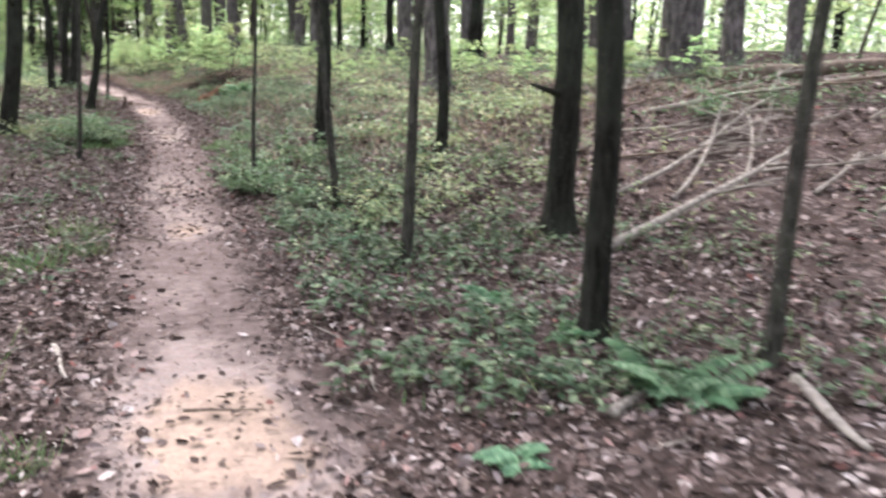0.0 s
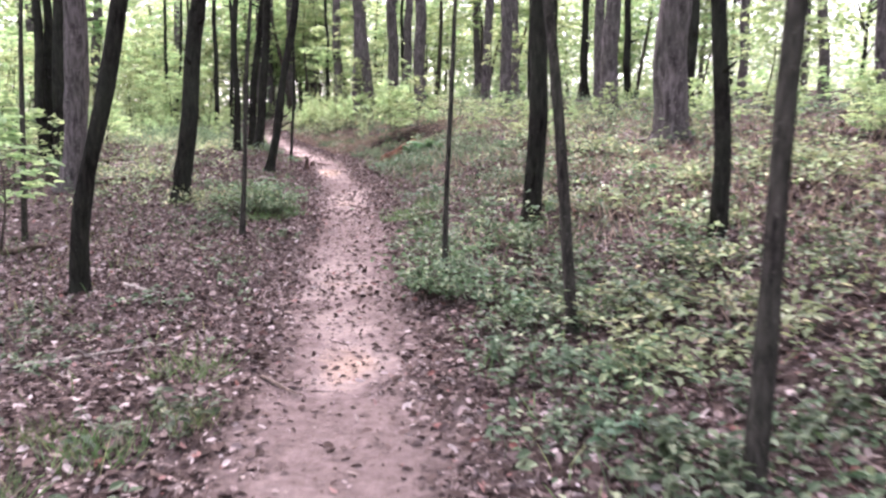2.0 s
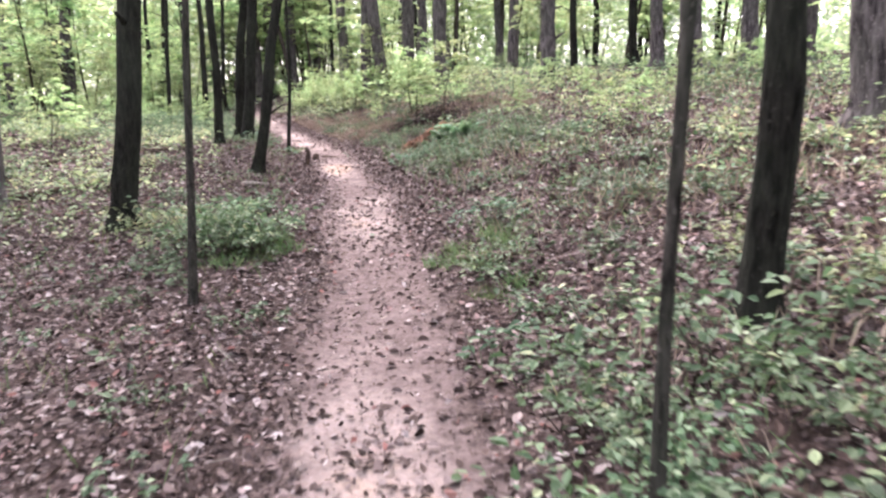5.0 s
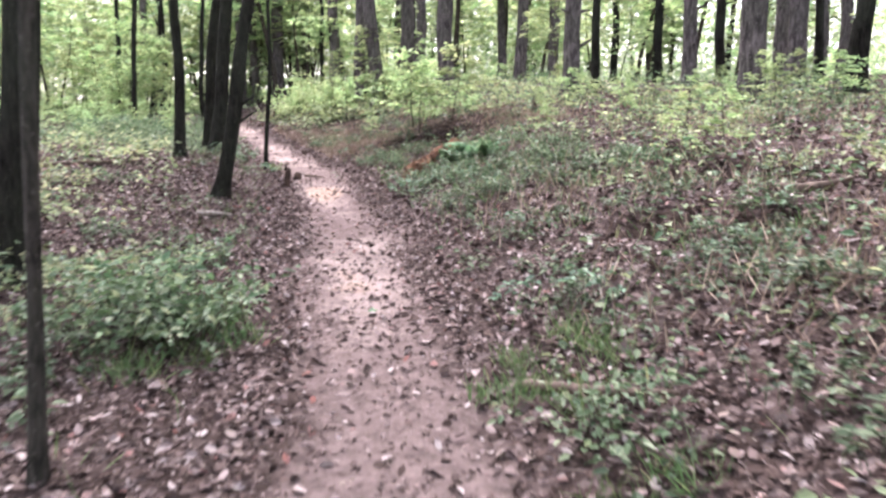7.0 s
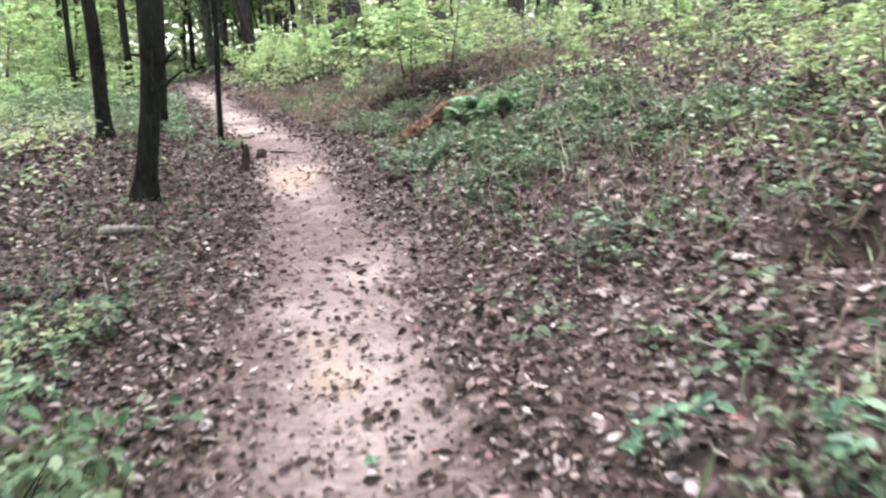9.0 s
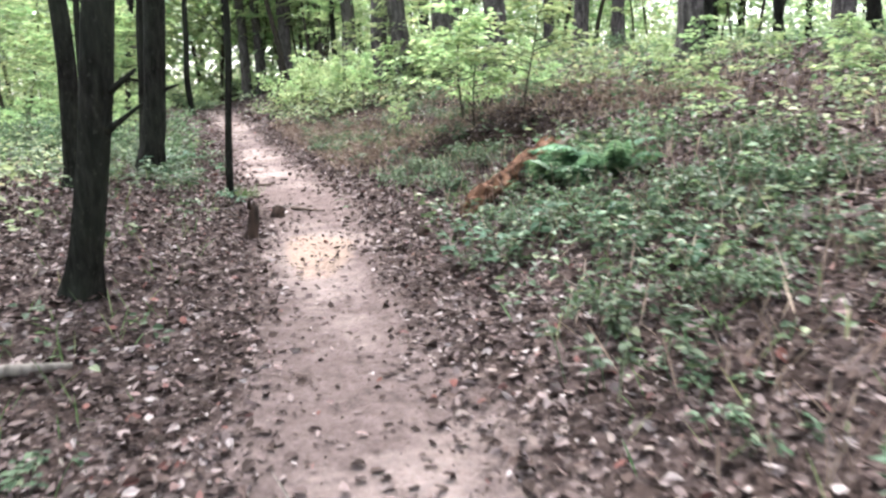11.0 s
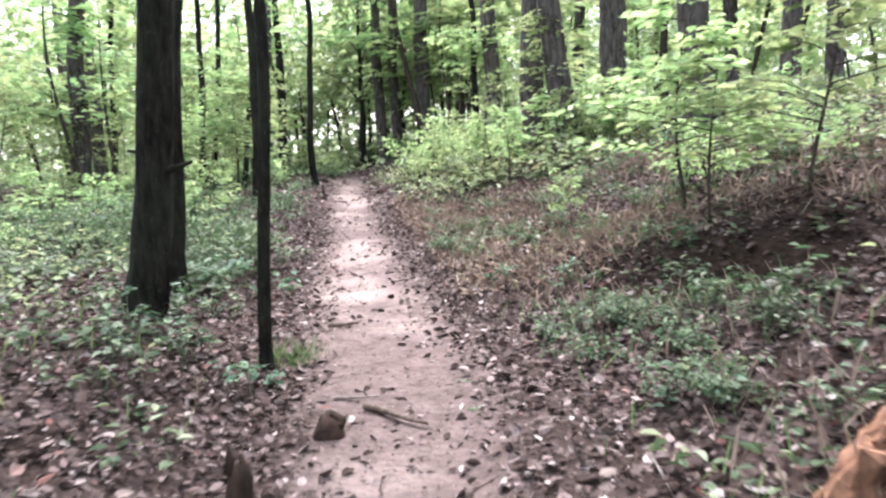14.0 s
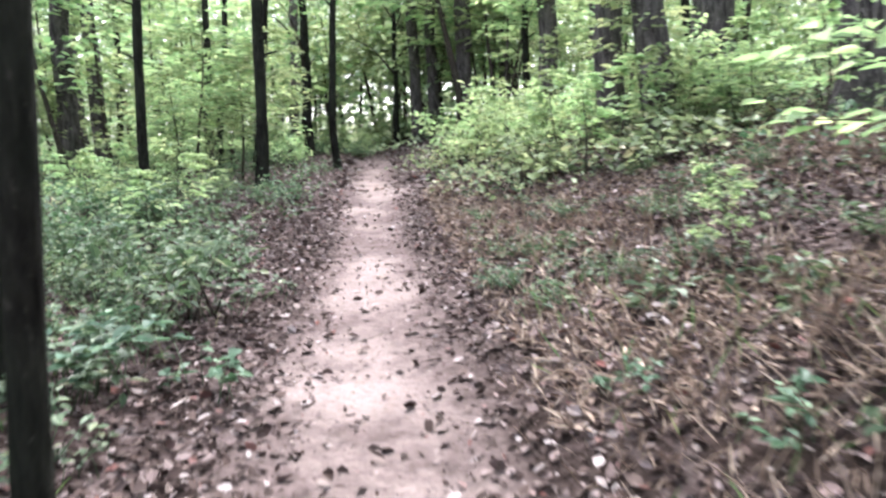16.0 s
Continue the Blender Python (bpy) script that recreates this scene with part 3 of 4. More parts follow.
def bush(seed, h, stems, each, leaf, wide, mat):
    """A shrub of many leaning stems from one foot."""
    g = np.random.default_rng(seed)
    tubes, at, way = [], [], []
    for k in range(stems):
        a = g.uniform(0, 6.28)
        d = np.array([np.cos(a), np.sin(a), 0])
        L, H = wide * np.sqrt(g.uniform(0.05, 1)), h * g.uniform(0.35, 1.1)
        s = np.linspace(0, 1, 4)
        root = np.array([*g.normal(0, 0.22 * wide, 2), 0])
        pts = root + np.outer(L * s, d) + np.outer(H * (1.6 * s - 0.7 * s * s), [0, 0, 1]) - [0, 0, 0.04]
        tubes.append(tube(pts, [0.008 * h + 0.002, 0.006 * h + 0.0015, 0.003, 0.0015], 3))
        q = g.uniform(0.3, 1.05, each)
        p = root + np.outer(L * q, d) + np.outer(H * (1.6 * q - 0.7 * q * q), [0, 0, 1])
        out = g.normal(0, 1, (each, 3)) * [1, 1, 0.35]
        at.append(p + unit(out) * g.uniform(0.01, 0.16, (each, 1)) * (0.5 + h * 0.5))
        way.append(out + d * 0.4)
    at, way = np.concatenate(at), np.concatenate(way)
    n = len(at)
    up = g.normal(0, 0.35, (n, 3)) + [0, 0, 1]
    lv = leaves(at, way, up, g.uniform(0.65, 1.35, n) * leaf, g.uniform(0.45, 0.7, n) * leaf)
    return mesh_of("stem", *joined(tubes), TWIG, flat=False), mesh_of("foliage", *lv, mat)


def herb(seed, h, stalks, leaf, mat):
    """A low plant: bare stalks that each carry three to six broad leaves."""
    g = np.random.default_rng(seed)
    tubes, at, way, ups = [], [], [], []
    for k in range(stalks):
        a, rr = g.uniform(0, 6.28), 0.24 * np.sqrt(g.random()) * (stalks / 9) ** 0.5
        foot = np.array([rr * np.cos(a), rr * np.sin(a), -0.02])
        top = foot + np.array([g.normal(0, 0.05), g.normal(0, 0.05), h * g.uniform(0.45, 1.1)])
        tubes.append(tube([foot, (foot + top) / 2 + g.normal(0, 0.008, 3), top], [0.003, 0.0025, 0.0015], 4))
        for j in range(g.integers(3, 7)):
            b = g.uniform(0, 6.28)
            at.append(top - [0, 0, g.uniform(0, 0.3) * h])
            way.append([np.cos(b), np.sin(b), g.uniform(-0.25, 0.35)])
            ups.append([g.normal(0, 0.2), g.normal(0, 0.2), 1])
    at, way, ups = map(np.array, (at, way, ups))
    n = len(at)
    lv = leaves(at, way, ups, g.uniform(0.7, 1.35, n) * leaf, g.uniform(0.5, 0.75, n) * leaf)
    return mesh_of("stalk", *joined(tubes), HERB, flat=False), mesh_of("foliage", *lv, mat)


def fern_plant(seed, fronds, length):
    """Arching fronds with rows of narrow leaflets."""
    g = np.random.default_rng(seed)
    tubes, at, way, ups, size = [], [], [], [], []
    for k in range(fronds):
        a = g.uniform(0, 6.28)
        d, L = np.array([np.cos(a), np.sin(a), 0]), length * g.uniform(0.5, 1.2)
        steep, bow = g.uniform(0.6, 1.15), g.uniform(0.4, 0.75)
        root = g.normal(0, 0.05, 3) * [1, 1, 0]
        s = np.linspace(0, 1, 6)
        pts = root + np.outer(L * s * 0.85, d) + np.outer(L * (steep * s - bow * s * s), [0, 0, 1])
        tubes.append(tube(pts, np.linspace(0.004, 0.001, 6), 4))
        for q in np.linspace(0.15, 1, 21):
            p = root + d * L * q * 0.85 + np.array([0, 0, L * (steep * q - bow * q * q)])
            for sgn in (1, -1):
                at.append(p)
                way.append(d * 0.45 + sgn * np.array([-d[1], d[0], 0]) + [0, 0, -0.1 + g.normal(0, 0.08)])
                ups.append([0, 0, 1])
                size.append(L * 0.3 * (1.08 - q) ** 0.7 * min(1, q * 4) + 0.015)
    size = np.array(size)
    lv = leaves(np.array(at), np.array(way), np.array(ups, float), size, size * 0.25 + 0.005, 0.25, 0.25)
    return mesh_of("stalk", *joined(tubes), FERN, flat=False), mesh_of("frond", *lv, FERN)


def grass_tuft(seed, blades, h, wide):
    g = np.random.default_rng(seed)
    a, rr = g.uniform(0, 6.28, blades), wide * np.sqrt(g.random(blades))
    at = np.stack([rr * np.cos(a), rr * np.sin(a), np.full(blades, -0.02)], 1)
    way = g.normal(0, 0.8, (blades, 3)) * [1, 1, 0] + [0, 0, 1]
    up = g.normal(0, 1, (blades, 3)) * [1, 1, 0.05]
    return mesh_of("blade", *leaves(at, way, up, g.uniform(0.5, 1.2, blades) * h, g.uniform(0.005, 0.008, blades), 0.1, 0.04), GRASS)


def kinds(name, label, category, group, meshes, names):
    """Prototypes of one plant; gives a function that plants one."""
    made = []

    def plant(x, y, which=None, size=1.0, turn=None, text=""):
        k = next(counter)
        g = random.Random(k * 7 + 3)
        which = g.randrange(min(6, len(meshes))) if which is None else which
        ob = thing(name, on_ground(x, y, 0.01), text or label, category, group, turn=g.uniform(0, 6.28) if turn is None else turn, size=size)
        for n, data in zip(names, meshes[which]):
            part(n, data, ob)
        made.append(ob)
        return ob

    return plant


young = kinds("young_tree", "young broadleaf tree with layered yellow-green leaf sprays", "young tree", "understory trees",
              [young_tree(40 + k, 2.6, 26, 24, 0.13, 1.15) for k in range(3)] + [young_tree(50 + k, 5.0, 32, 24, 0.21, 1.9) for k in range(3)]
              + [young_tree(56 + k, 2.6, 13, 13, 0.25, 1.35) for k in range(3)]
              + [young_tree(130 + k, 1.55, 15, 26, 0.115, 0.95) for k in range(3)] + [young_tree(140, 3.0, 11, 44, 0.2, 2.9, bare=0.66)], ("stem", "foliage"))
shrub = kinds("shrub", "leafy green woodland shrub", "shrub", "woodland shrubs",
              [bush(60 + k, 0.75, 18, 13, 0.1, 0.8, SHRUB) for k in range(4)] + [bush(66 + k, 1.3, 22, 16, 0.12, 0.9, UNDER) for k in range(3)]
              + [bush(150 + k, 0.75, 20, 14, 0.11, 0.8, HERB) for k in range(3)], ("stem", "foliage"))
low = kinds("low_plant", "small broad-leaved green plant among dead leaves", "plant", "low woodland plants",
            [herb(70 + k, 0.15 + 0.025 * k, 12 + 2 * k, 0.045 + 0.005 * k, HERB) for k in range(5)], ("stalk", "foliage"))
fern = kinds("fern", "pale green fern with arching fronds", "fern", "ferns", [fern_plant(80 + k, 12 + 3 * k, 0.42) for k in range(2)] + [fern_plant(84 + k, 26, 0.44) for k in range(2)], ("stalk", "frond"))
broad = kinds("broad_leaved_plant", "knee-high plant with broad blue-green leaves", "plant", "broad-leaved plants", [herb(110 + k, 0.25, 8, 0.08, BROAD) for k in range(3)], ("stalk", "foliage"))
weed = kinds("weed", "straggling yellow-green weed on the bank", "weed", "weeds", [bush(120 + k, 0.3, 11, 9, 0.07, 0.42, WEED) for k in range(4)], ("stem", "foliage"))
tuft = kinds("grass_tuft", "tuft of thin green grass beside the footpath", "grass", "grass tufts", [(grass_tuft(90 + k, 110, 0.26, 0.26),) for k in range(3)], ("blade",))


g = random.Random(11)

# plants beside the footpath
fern(1.07, 3.16, 1, 0.85)
fern(1.2, 3.1, 0, 0.7)
fern(0.33, 4.76, 0, 0.62)
fern(0.71, 3.97, 0, 0.6)
fern(0.28, 2.68, 0, 0.55)
for x, y, k, size in ((-5.85, 20.45, 2, 0.95), (-5.6, 20.25, 3, 1.0), (-5.35, 20.2, 2, 1.0), (-5.55, 20.55, 3, 1.1), (-5.8, 20.75, 2, 0.9)):
    fern(x, y, k, size, text="thick clump of dark green fern beside a rotten log")
for x, y, k, size in ((-1.68, 8.09, 0, 1.0), (-1.5, 7.84, 1, 1.0), (-0.76, 5.89, 2, 0.8), (-6.74, 14.94, 0, 0.9), (-5.93, 18.64, 1, 1.0), (-6.25, 18.86, 2, 0.9), (-5.68, 18.98, 0, 1.0),
                      (-9.3, 20.72, 2, 0.8), (-9.94, 20.87, 1, 0.9), (-10.3, 21.1, 0, 1.0), (-7.03, 20.8, 0, 0.8), (-10.95, 22.28, 1, 1.2), (-11.3, 22.6, 2, 1.2), (-10.7, 22.6, 0, 1.1),
                      (-4.03, 13.81, 1, 0.75), (-3.55, 13.57, 2, 0.9), (-3.1, 10.4, 1, 0.9), (-2.75, 10.2, 0, 0.9), (-5.4, 18.7, 1, 0.9), (-5.2, 18.3, 0, 0.9), (-4.3, 15.84, 2, 0.9),
                      (-10.03, 24.69, 0, 0.8), (-8.16, 22.82, 1, 0.8), (-8.74, 23.08, 2, 0.6), (-5.0, 17.85, 0, 0.9), (-5.9, 19.3, 1, 0.8), (-6.5, 19.4, 2, 0.7)):
    broad(x, y, k, size)
shrub(-6.0, 13.15, 0, 0.72)
shrub(-6.15, 13.0, 3, 0.75)
shrub(-6.35, 13.3, 1, 0.7)
shrub(-6.6, 12.9, 2, 0.75)
shrub(-5.85, 12.8, 1, 0.62)
shrub(-6.2, 12.7, 2, 0.7)
shrub(-3.4, 11.9, 3, 0.5)
shrub(-1.94, 9.7, 0, 0.75)
shrub(-1.55, 9.3, 2, 0.5)
shrub(-2.28, 9.2, 1, 0.45)
shrub(-1.5, 7.75, 2, 0.42)
shrub(-2.25, 8.45, 0, 0.55)
shrub(-2.0, 8.35, 2, 0.5)
shrub(-2.45, 8.6, 1, 0.5)
shrub(-2.15, 8.95, 3, 0.5)
shrub(-2.5, 9.5, 1, 0.5)
shrub(-2.05, 8.3, 2, 0.36)
shrub(-0.95, 7.5, 1, 0.4)
shrub(-1.2, 8.6, 3, 0.45)
shrub(-0.75, 6.6, 0, 0.38)
shrub(0.55, 8.0, 1, 0.5)
shrub(-0.3, 8.5, 3, 0.6)
shrub(-5.5, 20.4, 1, 0.6)
shrub(-5.0, 20.9, 0, 0.55)
for x, y, k, size in ((-7.4, 23.45, 9, 0.95), (-7.22, 23.2, 10, 0.85), (-6.6, 23.3, 11, 1.0), (-8.57, 24.36, 10, 0.35)):
    young(x, y, k, size, text="young tree with layered yellow-green leaves on a bank")
young(-10.48, 29.06, 1, 0.9)
shrub(-7.35, 24.1, 4, 0.5, text="bushy yellow-green young growth on a bank")
for x, y, k, size in ((-8.0, 21.9, 0, 0.35), (-7.5, 21.8, 1, 0.42), (-7.6, 21.45, 2, 0.38), (-7.2, 21.4, 3, 0.42), (-6.85, 20.85, 0, 0.42), (-7.1, 21.0, 1, 0.35), (-6.7, 21.5, 2, 0.4), (-7.6, 22.0, 0, 0.3), (-7.3, 21.75, 1, 0.34), (-7.9, 22.3, 1, 0.28), (-7.15, 22.0, 3, 0.3), (-9.95, 24.6, 2, 0.35)):
    shrub(x, y, 7 + k % 3, 0.72 * size, text="low dark green shrub among dry weeds and dead leaves")
for k in range(34):
    y, u = g.uniform(23.2, 28.5), g.uniform(-4.2, -1.15)
    shrub(float(beside(y, u)), y, k % 4, g.uniform(0.45, 0.8), text="spreading layered green shrub beside the footpath")
for k in range(26):
    y, u = g.uniform(17.3, 20.3), g.uniform(1.25, 3.4)
    shrub(float(beside(y, u)), y, 7 + k % 3, g.uniform(0.22, 0.38), text="low dark green shrub on the bank beside the rotten log")
for k in range(14):
    y, u = g.uniform(22.0, 24.4), g.uniform(-2.3, -1.05)
    shrub(float(beside(y, u)), y, k % 4, g.uniform(0.25, 0.4), text="low green shrub among dead leaves beside the footpath")
for k in range(16):
    y, u = g.uniform(23.5, 27.5), g.uniform(1.0, 4.5)
    shrub(float(beside(y, u)), y, k % 4, g.uniform(0.2, 0.36), text="small green shrub among dry weeds")
for k in range(26):
    y, u = g.uniform(43, 60), g.uniform(-5.0, 6.0)
    young(float(beside(y, u)), y, 3 + k % 3, g.uniform(1.1, 2.2), text="tall green young tree beyond the far footpath")
young(-14.82, 36.2, 12, 1.0, text="young maple-like tree with a bright green leafy bough")
for k in range(9):
    y, u = g.uniform(28.5, 34), g.uniform(-5.0, -2.0)
    young(float(beside(y, u)), y, k % 3, g.uniform(0.75, 1.1), text="young broadleaf tree with bright green leaves beside the footpath")
for k in range(46):
    y, u = g.uniform(27.5, 33), g.uniform(1.5, 5.0)
    young(float(beside(y, u)), y, 6 + k % 3, g.uniform(0.2, 0.5), text="knee-high yellow-green seedling tree beside the far footpath")
for k in range(44):
    y, u = g.uniform(17, 30), g.uniform(3.2, 8.5)
    young(float(beside(y, u)), y, 6 + k % 3, g.uniform(0.16, 0.34), text="small yellow-green seedling tree on the crest of the slope")
for x, y in ((-3.1, 5.4), (-3.3, 5.0), (-2.9, 5.8), (-3.6, 5.6), (-3.3, 6.47), (-1.61, 2.46), (-3.86, 12.8), (-3.7, 12.5), (-3.39, 12.75), (-3.55, 13.0), (-3.9, 12.4), (-3.45, 12.3),
             (-3.33, 11.5), (-3.1, 11.7), (-5.95, 12.4), (-5.75, 12.75), (-6.0, 12.9), (-5.7, 13.1), (-6.1, 13.55), (-6.25, 13.75), (-5.95, 13.45), (-6.35, 13.5), (-9.45, 21.3)):
    tuft(x, y, size=g.uniform(0.55, 0.85))
for lo, hi, u0, u1, count, a, b in ((6.3, 7.6, 1.5, 2.6, 6, 0.7, 1.0), (7.5, 12, 2.0, 5.0, 22, 0.6, 1.1), (12, 19, 3.2, 6.5, 14, 0.6, 1.1), (19, 27, 4.2, 7.5, 18, 0.7, 1.4), (27.5, 34, 0.9, 6.0, 44, 1.0, 2.0), (12.5, 15, -2.9, -1.3, 9, 0.6, 1.0), (15, 27, -9.0, -2.6, 26, 0.8, 1.6)):
    for k in range(count):
        y, u = g.uniform(lo, hi), g.uniform(u0, u1)
        if ((beside(y, u) + 6.9) / 1.3) ** 2 + ((y - 22.6) / 0.7) ** 2 > 1:
            weed(float(beside(y, u)), y, k % 4, g.uniform(a, b))
for k in range(12):
    y, u = g.uniform(28.5, 35), g.uniform(1.3, 4.5)
    shrub(float(beside(y, u)), y, 4 + k % 3, g.uniform(0.6, 1.0), text="bushy yellow-green shrub beside the far footpath")

for k in range(26):
    y, u = g.uniform(24.5, 31), g.uniform(-7.0, -1.5)
    young(float(beside(y, u)), y, 6 + k % 3, g.uniform(0.18, 0.4), text="small green seedling tree beside the footpath")
for k in range(30):
    y, u = g.uniform(10, 24), g.uniform(-12.0, -4.5)
    young(float(beside(y, u)), y, 6 + k % 3, g.uniform(0.3, 0.8), text="small green seedling tree under the tall trees")
for k in range(18):
    y, u = g.uniform(11.5, 17), g.uniform(5.0, 9.0)
    young(float(beside(y, u)), y, 6 + k % 3, g.uniform(0.2, 0.4), text="small green seedling tree on the slope")

# low plants, thick on the bank right of the footpath; the nearest stand singly
scattered = []
for lo, hi, u0, u1, count, size in ((3, 11, 0.8, 2.6, 60, 0.9), (11, 19, 1.0, 3.0, 45, 0.85), (17.5, 22.0, 1.2, 3.2, 50, 0.8), (22, 27, 1.2, 3.0, 18, 0.8),
                                    (3, 12, -2.6, -0.8, 14, 0.8), (12, 21, -3.0, -0.9, 16, 0.8), (20, 26, -3.0, -0.8, 40, 1.1)):
    for k in range(count):
        y, u = g.uniform(lo, hi), g.uniform(u0, u1)
        low(float(beside(y, u)), y, size=size * g.uniform(0.7, 1.3))
for lo, hi, u0, u1, count, size in ((3, 12, 0.8, 4.5, 450, 0.75), (12, 20, 0.9, 6.0, 420, 0.8), (16.5, 20.5, 1.0, 3.6, 170, 0.8), (3.5, 9, 0.9, 3.0, 160, 0.9), (20, 30, 1.6, 6.0, 170, 0.7), (6, 34, 5.0, 11.0, 500, 1.3),
                                    (23.5, 31, 1.0, 5.0, 170, 0.8), (2, 13, -5.0, -0.8, 130, 0.7), (13, 22, -7.0, -1.0, 260, 0.8), (21, 34, -7.0, -0.9, 600, 1.2)):
    for k in range(count):
        y, u = g.uniform(lo, hi), g.uniform(u0, u1)
        if math.sin(1.9 * y + 0.7 * u) * math.sin(1.4 * u - 0.6 * y) + g.gauss(0, 0.35) > -0.05:
            scattered.append((float(beside(y, u)), y, size * g.uniform(0.6, 1.4)))


def ground_cover(name, spots, label, mat, seed, tall=0.17):
    """Many small seedlings of three to six leaves each, in one mesh."""
    q = np.random.default_rng(seed)
    at, way = [], []
    for x, y, s in spots:
        for j in range(q.integers(7, 15)):
            a = q.uniform(0, 6.28)
            r = 0.16 * s * math.sqrt(q.random())
            at.append((x + r * math.cos(a), y + r * math.sin(a), float(q.uniform(0.03, tall) * s)))
            way.append((math.cos(a + q.normal(0, 0.7)), math.sin(a + q.normal(0, 0.7)), q.normal(0.05, 0.25)))
    at, way = np.array(at), np.array(way)
    at[:, 2] += ground(at[:, 0], at[:, 1])
    n = len(at)
    L = np.interp(at[:, 1], (3, 34), (0.055, 0.085)) * q.uniform(0.6, 1.35, n)
    lv = leaves(at, way, q.normal(0, 0.3, (n, 3)) + [0, 0, 1], L, L * q.uniform(0.45, 0.7, n))
    tagged(new(name, mesh_of(name, *lv, mat)), label, "ground cover", kind="stuff")


ground_cover("ground_cover", scattered, "small green seedlings and creepers among dead leaves", HERB, 31)
hill = []
for k in range(1500):
    y, u = g.uniform(9, 36), g.uniform(2.2, 13.0)
    if math.sin(0.9 * y + 0.7 * u) * math.sin(0.8 * u - 0.6 * y + 1) + g.gauss(0, 0.4) > -0.1:
        hill.append((float(beside(y, u)), y, g.uniform(0.7, 1.9)))
for k in range(700):
    y, u = g.uniform(14, 40), g.uniform(-14.0, -3.0)
    hill.append((float(beside(y, u)), y, g.uniform(0.7, 2.0)))
weeds = []
for lo, hi, u0, u1, count in ((6, 13, 1.2, 5.0, 170), (13, 22, 2.5, 7.5, 150), (27, 36, 0.9, 8.0, 520), (21, 28, 4.2, 8.0, 120), (13, 25, -10.0, -2.0, 620)):
    for k in range(count):
        y, u = g.uniform(lo, hi), g.uniform(u0, u1)
        if math.sin(1.3 * y + 0.9 * u) * math.sin(1.1 * u - 0.7 * y + 2) + g.gauss(0, 0.4) > -0.15 and ((beside(y, u) + 6.9) / 1.2) ** 2 + ((y - 22.6) / 0.6) ** 2 > 1:
            weeds.append((float(beside(y, u)), y, g.uniform(0.7, 1.7)))
ground_cover("weed_cover", weeds, "yellowing low weeds and seedlings on the bank", WEED, 33, 0.22)
ground_cover("hillside_cover", hill, "yellow-green seedlings on the slope under the trees", SHRUB, 32, 0.24)

# shrub layer: hill top, beside the far footpath and under the left-hand trees
for lo, hi, u0, u1, count, size in ((14, 30, 6.0, 11.0, 24, 0.32), (29, 34, 2.5, 6.0, 8, 0.6), (34, 48, 1.5, 12.0, 36, 0.6), (23, 30, -6.5, -1.8, 22, 0.5),
                                    (29, 40, -8.0, -1.6, 36, 0.65), (14, 26, -14.0, -5.0, 30, 0.6), (3, 14, 6.0, 14.0, 16, 0.5), (38, 52, -6.0, 3.0, 36, 1.1)):
    for k in range(count):
        y, u = g.uniform(lo, hi), g.uniform(u0, u1)
        shrub(float(beside(y, u)), y, size=size * g.uniform(0.6, 1.25))
for lo, hi, u0, u1, count, size in ((34, 44, 3.0, 10.0, 9, 0.9), (29, 42, -9.0, -2.2, 20, 1.0), (17, 28, -16.0, -7.0, 16, 1.0), (40, 62, -25.0, 25.0, 70, 2.0),
                                    (16, 34, 9.0, 22.0, 14, 1.0), (24, 50, -34.0, -12.0, 40, 1.5)):
    for k in range(count):
        y, u = g.uniform(lo, hi), g.uniform(u0, u1)
        young(float(beside(y, u)), y, size=size * g.uniform(0.7, 1.3))


# ---- dead wood and stones ----
def dead_branch(name, a, b, r, label, mat=PALE_WOOD, forks=3, seed=0, sag=0.05, lift=0.0, category="fallen branch"):
    """A branch lying from a to b on the ground, with side twigs as parts."""
    g = np.random.default_rng(seed + 900)
    s = np.linspace(0, 1, 9)
    a, b = np.array(a, float), np.array(b, float)
    d = b - a
    L = np.hypot(*d)
    side = np.array([-d[1], d[0]]) / L
    xy = a + np.outer(s, d) + np.outer(sag * L * np.sin(s * 5 + g.uniform(0, 3)) * 0.4, side)
    z = ground(xy[:, 0], xy[:, 1]) + r * 0.75 + lift * np.sin(s * np.pi * 0.5)
    pts = np.column_stack([xy, z])
    foot = pts[0].copy()
    ob = thing(name, tuple(foot), label, category)
    part("stem", mesh_of("stem", *tube(pts - foot, r * (1 - 0.6 * s), 8, 0.25, g), mat, flat=False), ob)
    for k in range(forks):
        q = g.uniform(0.3, 0.9)
        p = np.array([np.interp(q, s, pts[:, c]) for c in range(3)]) - foot
        w = d / L * g.uniform(0.2, 1) + side * g.choice([-1, 1]) * g.uniform(0.4, 1)
        l = L * g.uniform(0.15, 0.4)
        e = p + np.array([w[0] * l, w[1] * l, g.uniform(0.0, 0.35) * l])
        e[2] = max(e[2], float(ground(e[0] + foot[0], e[1] + foot[1])) - foot[2] + 0.01)
        m = (p + e) / 2 + g.normal(0, 0.03 * l, 3)
        part("twig", mesh_of("twig", *tube([p, m, e], [r * 0.45, r * 0.3, r * 0.12], 5, 0.2, g), mat, flat=False), ob)
    return ob


